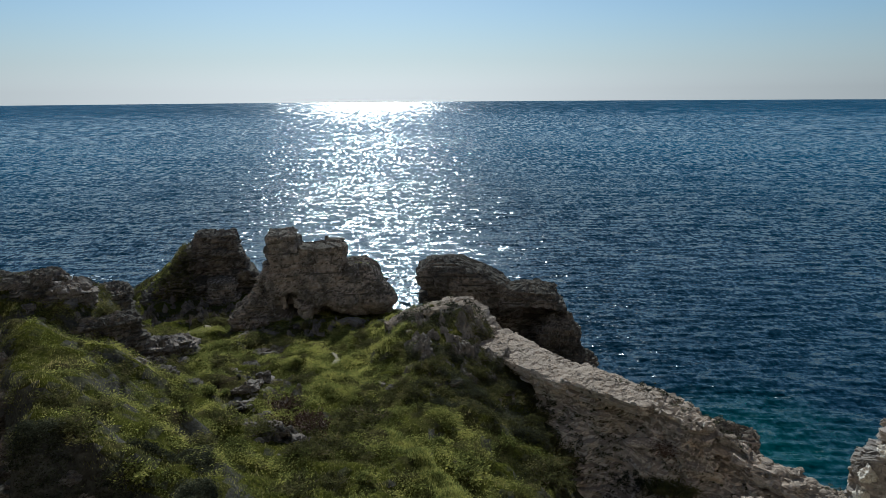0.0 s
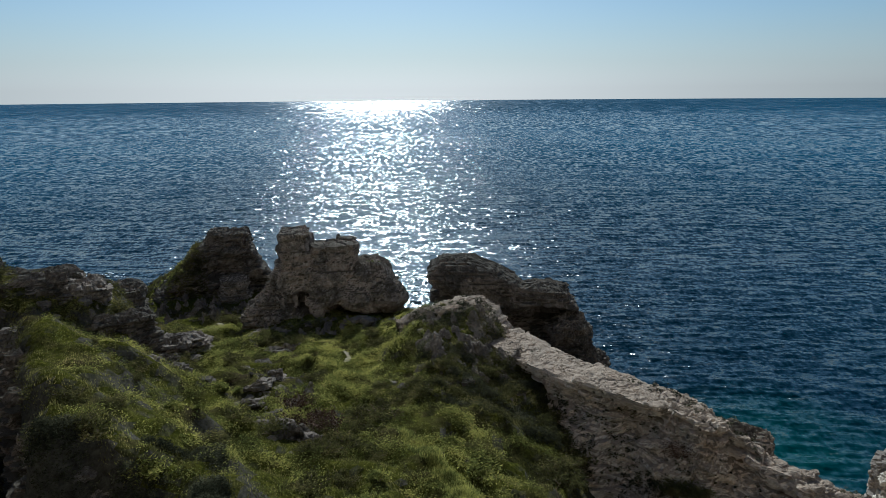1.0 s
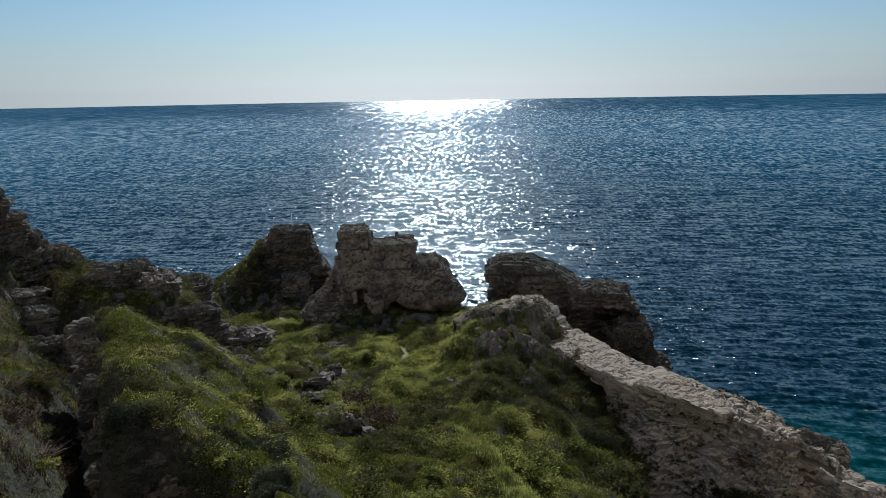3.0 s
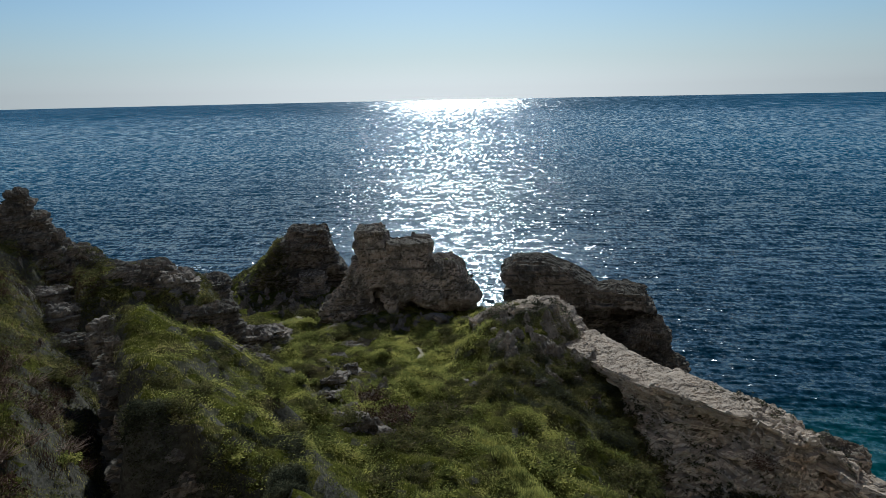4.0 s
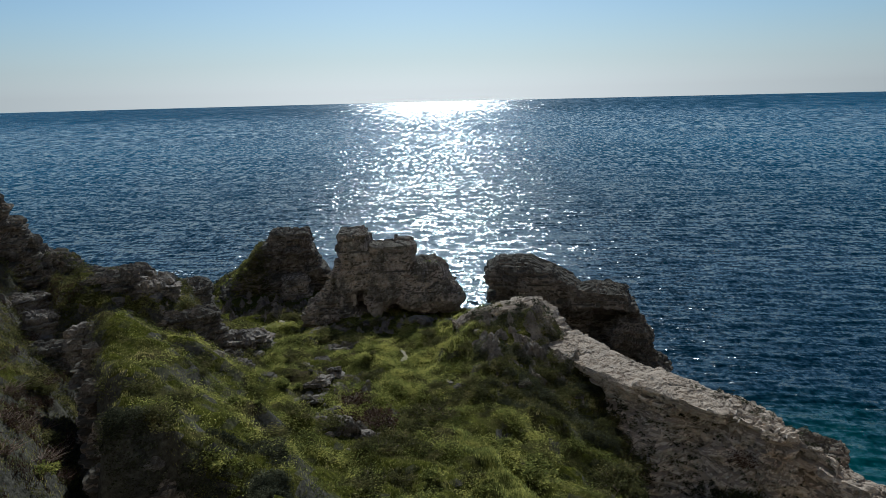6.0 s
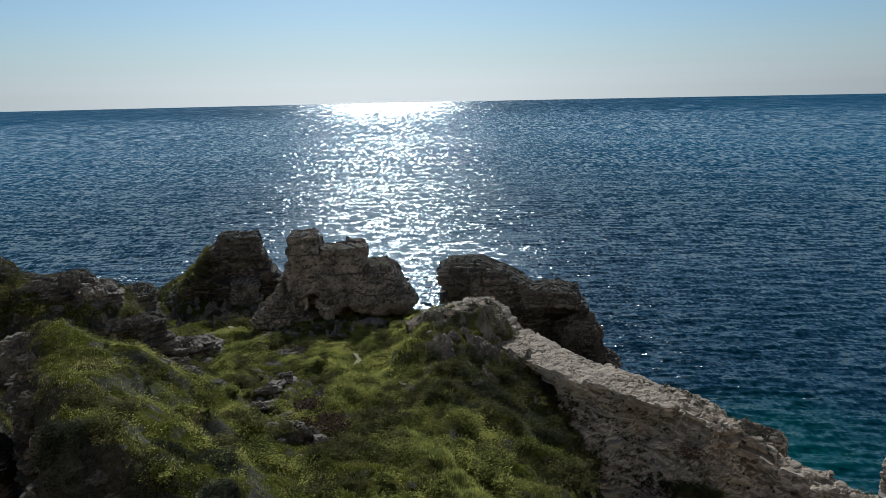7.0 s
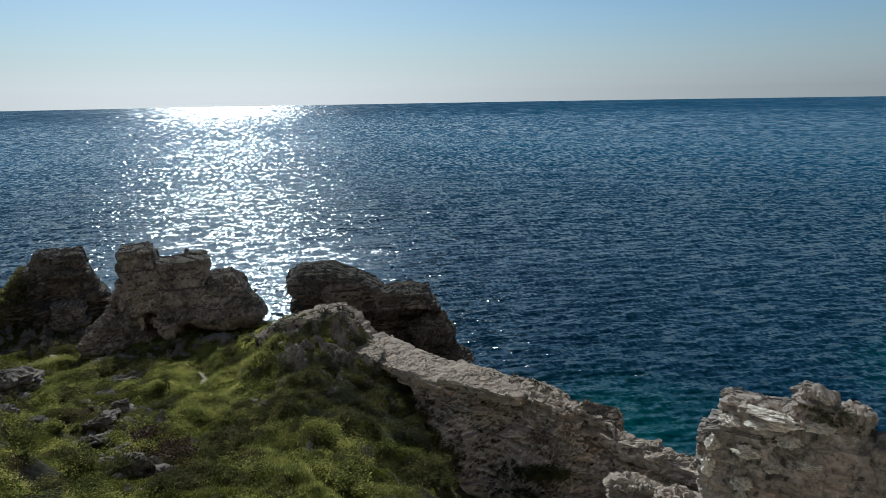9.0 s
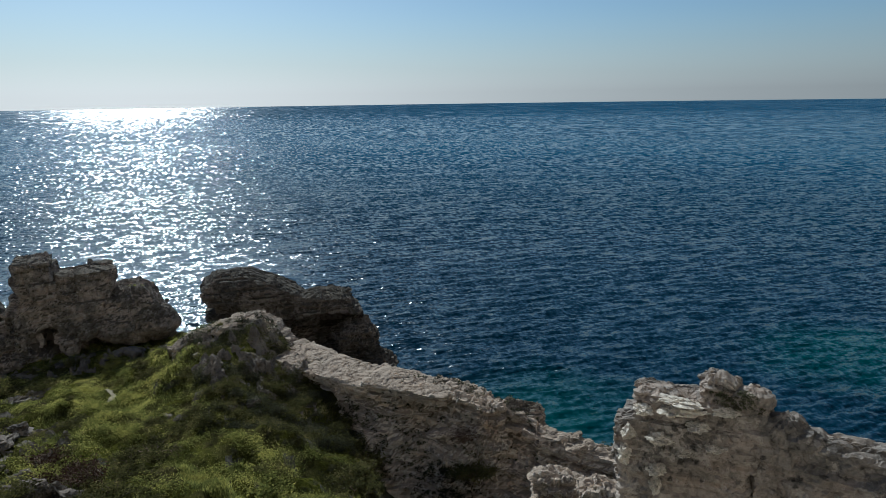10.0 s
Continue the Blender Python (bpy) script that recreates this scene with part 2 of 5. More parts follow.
def sea_material():
    m, n, l, p = material("sea_water")
    c = n.new("ShaderNodeTexCoord").outputs["Object"]
    dist = n.new("ShaderNodeVectorMath")
    dist.operation = "LENGTH"
    l.new(c, dist.inputs[0])

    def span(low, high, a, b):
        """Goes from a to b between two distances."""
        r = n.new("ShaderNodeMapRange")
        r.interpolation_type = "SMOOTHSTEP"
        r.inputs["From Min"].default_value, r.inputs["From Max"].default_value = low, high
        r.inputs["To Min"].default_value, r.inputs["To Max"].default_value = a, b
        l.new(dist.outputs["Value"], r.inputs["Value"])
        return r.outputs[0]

    drift = noise_node(n, l, c, 0.012, 4, 0.55, (0.35, 1.0, 1.0))
    deep = ramp(n, l, drift, [(0.35, SEA_FAR[0]), (0.65, SEA_FAR[1])])
    # pale sand under shallow water off the foot of the cliffs
    sand = noise_node(n, l, c, 0.06, 5, 0.6, (0.6, 1.0, 1.0))
    near = None
    for place, reach in (((32, 56, 0), 21.0), ((82, 58, 0), 19.0)):
        shelf = n.new("ShaderNodeVectorMath")
        shelf.operation = "DISTANCE"
        shelf.inputs[1].default_value = place
        l.new(c, shelf.inputs[0])
        bank = ramp(n, l, sums(n, l, "ADD", sums(n, l, "DIVIDE", shelf.outputs["Value"], reach * 1.7), sums(n, l, "MULTIPLY", sand, 0.9)), [(0.55, (1, 1, 1)), (0.98, (0, 0, 0))])
        near = bank if near is None else sums(n, l, "MAXIMUM", near, bank)
    # bluer with distance: stands in for the sky mirrored by far waves
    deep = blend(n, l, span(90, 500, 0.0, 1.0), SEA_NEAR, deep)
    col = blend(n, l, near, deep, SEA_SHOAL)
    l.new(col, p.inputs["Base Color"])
    l.new(span(70, 230, SEA_IOR[0], SEA_IOR[1]), p.inputs["IOR"])
    l.new(span(200, 3000, SEA_ROUGH[0], SEA_ROUGH[1]), p.inputs["Roughness"])
    # slopes of the waves, from ripples to long seas: the glitter bands are sized to a few of the camera's pixels at
    # their distance
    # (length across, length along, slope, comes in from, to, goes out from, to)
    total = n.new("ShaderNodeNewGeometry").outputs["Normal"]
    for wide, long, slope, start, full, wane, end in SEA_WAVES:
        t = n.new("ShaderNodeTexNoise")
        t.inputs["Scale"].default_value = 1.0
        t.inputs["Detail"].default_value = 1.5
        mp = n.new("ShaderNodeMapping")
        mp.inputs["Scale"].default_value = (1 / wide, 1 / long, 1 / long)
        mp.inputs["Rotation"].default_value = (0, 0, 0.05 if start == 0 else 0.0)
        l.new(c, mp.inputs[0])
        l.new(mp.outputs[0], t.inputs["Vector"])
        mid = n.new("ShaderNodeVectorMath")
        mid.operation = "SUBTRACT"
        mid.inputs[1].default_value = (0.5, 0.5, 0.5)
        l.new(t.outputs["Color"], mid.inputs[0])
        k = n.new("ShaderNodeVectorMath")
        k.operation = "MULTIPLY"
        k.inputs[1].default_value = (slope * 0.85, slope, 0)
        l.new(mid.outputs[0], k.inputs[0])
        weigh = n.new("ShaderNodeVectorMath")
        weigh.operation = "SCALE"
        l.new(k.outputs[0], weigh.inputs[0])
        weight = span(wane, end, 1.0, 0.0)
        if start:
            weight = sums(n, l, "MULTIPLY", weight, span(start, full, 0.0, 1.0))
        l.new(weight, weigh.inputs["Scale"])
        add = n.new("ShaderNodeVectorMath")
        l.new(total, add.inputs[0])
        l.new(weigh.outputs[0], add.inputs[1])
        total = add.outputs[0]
    # far out the normals lean at the viewer, fitting glare and blue to the view
    lean = n.new("ShaderNodeCombineXYZ")
    l.new(sums(n, l, "ADD", span(*SEA_LEAN[0]), span(*SEA_LEAN[1])), lean.inputs["Y"])
    add = n.new("ShaderNodeVectorMath")
    l.new(total, add.inputs[0])
    l.new(lean.outputs[0], add.inputs[1])
    unit = n.new("ShaderNodeVectorMath")
    unit.operation = "NORMALIZE"
    l.new(add.outputs[0], unit.inputs[0])
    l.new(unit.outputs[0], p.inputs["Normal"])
    return m


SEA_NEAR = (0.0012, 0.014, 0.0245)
SEA_FAR = ((0.0006, 0.040, 0.072), (0.001, 0.050, 0.086))
SEA_SHOAL = (0.0012, 0.030, 0.030)
SEA_IOR = (1.31, 1.14)
SEA_ROUGH = (0.15, 0.2)
SEA_LEAN = ((60, 400, -0.05, -0.115), (600, 2000, 0.0, -0.14))
# second row: glitter bands fitted to the camera's view, distance by distance
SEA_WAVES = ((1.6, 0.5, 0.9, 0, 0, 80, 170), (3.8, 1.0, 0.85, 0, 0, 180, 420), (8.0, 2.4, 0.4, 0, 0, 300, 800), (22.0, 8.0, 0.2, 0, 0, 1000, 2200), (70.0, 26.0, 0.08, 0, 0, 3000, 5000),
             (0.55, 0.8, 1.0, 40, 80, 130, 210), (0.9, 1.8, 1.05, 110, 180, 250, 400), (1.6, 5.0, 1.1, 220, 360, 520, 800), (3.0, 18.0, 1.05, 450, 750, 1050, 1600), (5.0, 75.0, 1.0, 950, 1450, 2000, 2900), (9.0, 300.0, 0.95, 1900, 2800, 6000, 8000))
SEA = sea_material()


# ---- mesh helpers ----
def mesh_object(name, verts, faces, mat, smooth_faces=True, parent=None):
    me = bpy.data.meshes.new(name)
    me.from_pydata([tuple(v) for v in verts], [], faces)
    me.materials.append(mat)
    if smooth_faces:
        me.polygons.foreach_set("use_smooth", np.ones(len(me.polygons), dtype=bool))
    me.update()
    ob = new(name, me)
    if parent:
        ob.parent = parent
    return ob


def spot(az, d):
    """A place in plan: degrees left of straight ahead, and metres from the viewpoint."""
    return -d * math.sin(radians(az)), d * math.cos(radians(az))


def grid_faces(rows, cols, closed):
    faces = []
    for i in range(rows - 1):
        for j in range(cols if closed else cols - 1):
            k = (j + 1) % cols
            faces.append((i * cols + j, i * cols + k, (i + 1) * cols + k, (i + 1) * cols + j))
    return faces


def facets(p, size, seed, tilt=1.0):
    """Broken rock: each lump of the stone has its own face, set in or out and tilted. Returns the offset and the depth of the cracks, both about 0 to 1."""
    q = p / np.array(size)
    q = q + 0.22 * np.stack([fractal(q * 1.1 + 5.0 * i, 2, seed + 90 + i) for i in range(3)], 1)
    base = np.floor(q).astype(np.int64)
    best, second = np.full(len(q), 1e9), np.full(len(q), 1e9)
    off = np.zeros(len(q))
    for dx in (-1, 0, 1):
        for dy in (-1, 0, 1):
            for dz in (-1, 0, 1):
                i, j, k = base[:, 0] + dx, base[:, 1] + dy, base[:, 2] + dz
                h = [_hash(i, j, k, seed + m) for m in range(3)]
                way = q - np.stack([i + 0.15 + 0.7 * h[0], j + 0.15 + 0.7 * h[1], k + 0.15 + 0.7 * h[2]], 1)
                d = (way ** 2).sum(1)
                win = d < best
                second = np.where(win, best, np.minimum(second, d))
                best = np.where(win, d, best)
                g = 7.31 * h[0] + 3.17 * h[1]
                face = np.stack([np.sin(g * 3.1), np.sin(g * 5.3 + 1), np.sin(g * 7.7 + 2)], 1)
                off = np.where(win, (h[0] + h[1] + h[2]) / 3 - 0.5 + 0.35 * tilt * (way * face).sum(1), off)
    return off, smooth(0.14, 0.0, np.sqrt(second) - np.sqrt(best))


def weather(p, normal, strata, rough, seed, layer=0.55, tilt=(0.03, -0.02), fine=0.1, joint=1.3, knobs=0.0):
    """Pushes points in and out in ledges, joint blocks, broken faces and pits, as layered limestone weathers."""
    one = np.int64(1)
    wob = fractal(p * 0.3, 3, seed + 40)
    s = (p[:, 2] + tilt[0] * p[:, 0] + tilt[1] * p[:, 1]) / layer + 0.5 * wob + 0.5 * np.sin(p[:, 2] * 0.9 / layer + seed)
    k = np.floor(s).astype(np.int64)
    f = s - k
    # vertical joints, shifted from bed to bed
    warp = 0.35 * fractal(p * 0.8, 2, seed + 60)
    shift = 3.7 * _hash(k, one, one, seed + 5)
    jx = (p[:, 0] * 0.83 + p[:, 1] * 0.55) / joint + shift + warp
    jy = (p[:, 1] * 0.83 - p[:, 0] * 0.55) / joint + shift * 1.7 - warp
    bx, by = np.floor(jx).astype(np.int64), np.floor(jy).astype(np.int64)
    fx, fy = jx - bx, jy - by
    cell = _hash(bx, by, k, seed)
    bed = _hash(k, one * 7, one * 3, seed)
    edge = np.minimum(np.minimum(fx, 1 - fx), np.minimum(fy, 1 - fy))
    groove = smooth(0.06, 0.0, edge) * 0.3 + smooth(0.12, 0.0, np.minimum(f, 1 - f)) * 0.4
    side = 1 - 0.75 * smooth(0.45, 0.9, np.abs(normal[:, 2]))
    ledge = (0.9 * (bed - 0.5) + 0.4 * (cell - 0.5) - groove * (0.5 + _hash(bx, by, k, seed + 3))) * side
    big, crack = facets(p, (joint * 1.05, joint * 1.05, layer * 1.5), seed + 100)
    small, split = facets(p, (joint * 0.36, joint * 0.36, layer * 0.6), seed + 110)
    lumps = fractal(p * 0.33, 2, seed) * rough * 0.55
    broken = (2.0 * big - 0.35 * crack + 0.75 * small - 0.12 * split) * rough
    pits = smooth(0.35, 0.7, fractal(p * 1.7, 3, seed + 31)) * rough * 0.35
    grit = fractal(p * 4.3, 3, seed + 21, 0.65) * fine * 0.5
    pock = smooth(0.15, 0.5, fractal(p * 6.3, 3, seed + 51, 0.6)) * fine * 0.8
    knob = knobs * smooth(0.2, 0.28, fractal(p * np.array([1.5, 1.5, 3.2]), 4, seed + 70)) * side
    off = knob + strata * ledge + broken - pock + lumps - pits + grit
    return p + normal * off[:, None]


def grid_normals(p, rows, cols, closed):
    g = p.reshape(rows, cols, 3)
    if closed:
        a = np.roll(g, -1, 1) - np.roll(g, 1, 1)
    else:
        a = np.gradient(g, axis=1)
    b = np.gradient(g, axis=0)
    n = np.cross(a, b)
    n /= np.maximum(1e-9, np.linalg.norm(n, axis=2, keepdims=True))
    return n.reshape(-1, 3)


def block(az, d, levels, seed, strata=0.5, rough=0.45, layer=0.55, power=4.0, hollows=(), step=0.11, across=160, fine=0.07, turn=None, joint=1.3, knobs=0.0, dense=0.0):
    """One mass of layered rock. levels, from the foot up: height, then the reach to its near-side right axis: left, right, near, far,
    in metres from (az, d). hollows: (across, height, width, tall, deep) cut into the near face."""
    lv = np.array(levels, dtype=float)
    rows = max(8, int((lv[-1, 0] - lv[0, 0]) / step))
    z = np.linspace(lv[0, 0], lv[-1, 0], rows)
    if dense:
        z = np.concatenate([np.linspace(lv[0, 0], dense, 14, endpoint=False), np.arange(dense, lv[-1, 0], step), lv[-1:, 0]])
        rows = len(z)
    ext = np.stack([np.interp(z, lv[:, 0], lv[:, i]) for i in range(1, 5)], 1)
    rings = min(34, max(8, int(max(lv[-1, 2] - lv[-1, 1], lv[-1, 4] - lv[-1, 3]) / 2 / step)))
    cap = np.linspace(1, 0.02, rings)[1:]
    z = np.concatenate([z, np.full(len(cap), lv[-1, 0]) + 0.12 * (1 - cap)])
    ext = np.concatenate([ext, np.repeat(ext[-1:], len(cap), 0)])
    shrink = np.concatenate([np.ones(rows), cap])
    # outline with rounded corners, its points evenly spaced round the mass
    th = np.linspace(0, 2 * math.pi, 20001)
    cx, sx = np.cos(th), np.sin(th)
    ux = np.sign(cx) * np.abs(cx) ** (2 / power)
    vx = np.sign(sx) * np.abs(sx) ** (2 / power)
    mid = ext[:rows].mean(0)
    way = np.concatenate([[0], np.cumsum(np.hypot(np.diff(ux) * (mid[1] - mid[0]), np.diff(vx) * (mid[3] - mid[2])))])
    even = np.linspace(0, way[-1], across, endpoint=False)
    ux, vx = np.interp(even, way, ux), np.interp(even, way, vx)
    mu, hu = (ext[:, 0] + ext[:, 1]) / 2, (ext[:, 1] - ext[:, 0]) / 2 * shrink
    mv, hv = (ext[:, 2] + ext[:, 3]) / 2, (ext[:, 3] - ext[:, 2]) / 2 * shrink
    u = mu[:, None] + hu[:, None] * ux[None]
    v = mv[:, None] + hv[:, None] * vx[None]
    zz = np.repeat(z[:, None], across, 1)
    for hu_, hz, wide, tall, deep in hollows:
        g = np.exp(-(((u - hu_) / wide) ** 2) ** 1.5 - (((zz - hz) / tall) ** 2) ** 1.5) * (vx[None] < 0.1)
        v = v + deep * g
    x0, y0 = spot(az, d)
    a = radians(az if turn is None else turn)
    p = np.stack([x0 + u * math.cos(a) - v * math.sin(a), y0 + u * math.sin(a) + v * math.cos(a), zz], 2).reshape(-1, 3)
    total = len(z)
    p = weather(p, grid_normals(p, total, across, True), strata, rough, seed, layer, fine=fine, joint=joint, knobs=knobs)
    return p, grid_faces(total, across, True)


MASSES = {}


def rock(name, blocks, mat, label, category="rock", group=""):
    """One rock out of one or several masses grown together."""
    if len(blocks) == 1:
        return tagged(mesh_object(name, *blocks[0], mat, False), label, category, group)
    base = new(name)
    MASSES[name] = [p for p, f in blocks]
    low = np.concatenate([p for p, f in blocks])
    foot = Vector((*low[:, :2].mean(0), low[:, 2].min()))
    base.location = foot
    for p, f in blocks:
        mesh_object("rock_mass", p - np.array(foot), f, mat, False, base)
    return tagged(base, label, category, group)


FOAM = plain_rough("sea_foam", (0.32, 0.34, 0.35), (0.5, 0.51, 0.52), 3.0)


# ---- lie of the land ----
COAST = [spot(a, d) for a, d in ((80, 120), (55, 80), (44, 64), (36, 59), (30, 58), (28.5, 60), (28, 72), (22, 77), (16, 73), (13, 62), (8, 59),
                                 (4, 56), (3, 50), (0, 46.5), (-6, 43), (-14, 37.5), (-20, 35), (-28, 33.5), (-35, 32), (-48, 30), (-70, 36), (-88, 60))]
COAST = np.array([(-1600.0, 150.0), *COAST, (1600.0, 40.0)])


def coast_distance(x, y):
    """Metres inland from the cliff edge (negative out to sea)."""
    best = np.full(x.shape, 1e9)
    inside = np.zeros(x.shape, dtype=bool)
    ring = np.concatenate([COAST, [(1600.0, -1600.0), (-1600.0, -1600.0)]])
    n = len(ring)
    for i in range(n):
        (ax, ay), (bx, by) = ring[i], ring[(i + 1) % n]
        dx, dy = bx - ax, by - ay
        t = np.clip(((x - ax) * dx + (y - ay) * dy) / (dx * dx + dy * dy), 0, 1)
        if i < len(COAST) - 1:
            best = np.minimum(best, np.hypot(x - ax - t * dx, y - ay - t * dy))
        cross = ((ay > y) != (by > y)) & (x < (bx - ax) * (y - ay) / (by - ay + 1e-12) + ax)
        inside ^= cross
    return np.where(inside, best, -best)


def land(x, y):
    """Height of the ground."""
    x, y = np.asarray(x, dtype=float), np.asarray(y, dtype=float)
    d = np.hypot(x, y)
    az = np.degrees(np.arctan2(-x, y))
    p3 = np.stack([x, y, np.zeros_like(x)], -1).reshape(-1, 3)
    low = 22.2 - 0.125 * d
    near = np.interp(d, [0, 1.6, 4, 10, 17], [32.4, 32.3, 29.4, 23.8, 20.1])
    h = np.where(d < 17, near, low)
    # the ground falls towards the foot of the long ridge
    h -= 2.6 * smooth(2, -12, az) * smooth(16, 26, d)
    h -= 2.6 * smooth(-9, -17, az) * smooth(18, 25, d)
    # grassy mound with a broken edge over a gully
    w = d * np.sin(np.radians(36 - az)) + 0.5 * fractal(p3 * 0.4, 3, 8).reshape(x.shape)
    front = np.interp(az, [20, 26, 32, 37], [13.5, 17.5, 20.6, 21.2]) + 0.7 * fractal(p3 * 0.45, 3, 9).reshape(x.shape)
    along = smooth(front - 0.9, front + 0.9, d) * (1 - smooth(35, 45, d))
    lift = np.interp(d, [18, 22, 34, 40], [4.4, 4.8, 6.3, 5.0])
    mound = lift * along * np.where(w > 0, np.exp(-(np.maximum(w, 0) / 5.8) ** 2), 1 - smooth(0.0, 1.4, -w))
    gully = -1.6 * np.exp(-((w + 1.5) / 1.4) ** 2) * along
    h += np.maximum(mound, 0) * (w > -1.4) + gully
    # ground falls away under the near end of the mound
    h -= 4.0 * smooth(24, 29, az) * (1 - smooth(46, 52, az)) * smooth(9, 14, d) * (1 - smooth(18.5, 21.5, d))
    # dry slope beyond the gully
    brow = np.clip((az - 37.6) / 6.5, 0, 1) ** 0.8 * (1 - smooth(75, 85, az)) * smooth(13, 19, d) * (1 - smooth(58, 64, d))
    h += (np.interp(d, [16, 22, 30, 45, 52], [22.2, 22.9, 22.9, 22.6, 23.4]) - h) * brow
    h += brow * 0.5 * fractal(p3 * 0.38, 3, 14).reshape(x.shape)
    # shelf of broken rock along the western edge
    shelf = smooth(42, 48, d) * (1 - smooth(56, 59, d)) * smooth(26, 29, az) * (1 - smooth(37.5, 40, az))
    h += shelf * np.interp(az, [27, 30, 36, 40], [3.4, 4.6, 6.0, 6.0])
    knoll = smooth(46, 54, d) * (1 - smooth(59, 64, d)) * smooth(38, 42, az) * (1 - smooth(60, 70, az))
    h += 2.6 * knoll
    # slope under the seaward rock
    sx, sy = spot(22.6, 71)
    h += 3.6 * np.exp(-((x - sx) / 5.2) ** 2 - ((y - sy) / 5.0) ** 2)
    # green shoulder of the long ridge
    rx, ry = spot(-0.5, 42.5)
    h += 3.6 * np.exp(-((x - rx) / 5.0) ** 2 - ((y - ry) / 5.6) ** 2)
    rough = fractal(p3 * 0.16, 4, 3).reshape(x.shape) * 0.45 + fractal(p3 * 0.75, 3, 5).reshape(x.shape) * 0.42 + fractal(p3 * 0.33, 2, 6).reshape(x.shape) * 0.27
    h += rough * smooth(6, 16, d)
    rx, ry = spot(-7.5, 36.0)
    h += 0.8 * np.exp(-((x - rx) / 3.4) ** 2 - ((y - ry) / 4.0) ** 2)
    # rubble apron along the foot of the ridge
    t = np.clip(((x - 3.0) * 13.6 - (y - 40.6) * 15.4) / 422.0, 0, 1)
    gap = np.hypot(x - 3.0 - 13.6 * t, y - 40.6 + 15.4 * t)
    h = np.maximum(h, np.where((gap < 9) & (t < 0.5), 16.6 - 0.45 * gap - 5.0 * smooth(0.1, 0.4, t), -9.0))
    # level terrace at the viewpoint
    h += (32.3 - h) * smooth(3.0, -2.5, y + 0.25 * np.abs(x) * (np.abs(x) < 60))
    c = coast_distance(x, y) + fractal(p3 * 0.25, 3, 11).reshape(x.shape) * 1.2
    return np.where(c > 0, h, 0) * smooth(-3.5, 0.3, c) - 4.0 * (1 - smooth(-3.5, 0.3, c)) + np.where(c <= 0, h * smooth(-3.5, 0.3, c), 0)


def axis(fine_from, fine_to, step, low, high):
    mid = np.arange(fine_from, fine_to + 1e-6, step)
    out = [fine_to + 1.4 ** k for k in range(1, 25) if fine_to + 1.4 ** k < high] + [high]
    back = [fine_from - 1.4 ** k for k in range(1, 25) if fine_from - 1.4 ** k > low] + [low]
    return np.concatenate([back[::-1], mid, out])


def build_ground():
    xs, ys = axis(-52, 26, 0.28, -1500, 1500), axis(0, 82, 0.28, -1500, 140)
    gx, gy = np.meshgrid(xs, ys)
    gz = land(gx, gy)
    verts = np.stack([gx, gy, gz], 2).reshape(-1, 3)
    ob = mesh_object("ground", verts, grid_faces(len(ys), len(xs), False), GROUND)
    return tagged(ob, "grassy coastal ground with bare soil and broken stone", "ground", kind="structure")


build_ground()


def build_sea():
    front = np.arange(-56, 56.01, 0.4)
    rest = np.arange(69, 291, 6.0)
    ang = np.radians(np.concatenate([front, rest]))
    rad = [6.0, 14.0, 22.0, 30.0, 36.0]
    while rad[-1] < 4900:
        rad.append(rad[-1] + (max(0.34, rad[-1] * 0.0046) if rad[-1] < 620 else rad[-1] * 0.02))
    rad[-1] = 4985.0
    rad = np.array(rad)
    r, a = np.meshgrid(rad, ang, indexing="ij")
    x, y = r * np.sin(a), r * np.cos(a)
    cell = np.where(r < 610, np.maximum(0.34, r * 0.0046), r * 0.02)
    z = np.zeros_like(x)
    rng = random.Random(4)
    for k in range(34):
        length = 1.1 * 1.07 ** k
        heading = rng.gauss(0.1, 0.34)
        phase = rng.uniform(0, 6.28)
        wave = np.sin((x * math.sin(heading) + y * math.cos(heading)) * 2 * math.pi / length + phase)
        z += 0.05 * length / (2 * math.pi) * np.interp(length, [1, 2, 4, 10], [1.7, 1.2, 0.35, 0.12]) * wave * (1 - smooth(0.2, 0.36, cell / length))
    verts = np.stack([x, y, z], 2).reshape(-1, 3)
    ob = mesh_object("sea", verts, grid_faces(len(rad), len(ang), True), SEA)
    return tagged(ob, "deep blue sea with small wind waves", "sea", kind="structure")


build_sea()


# ---- the long ridge ----
RIDGE_FACE = []
RIDGE_TOP = []


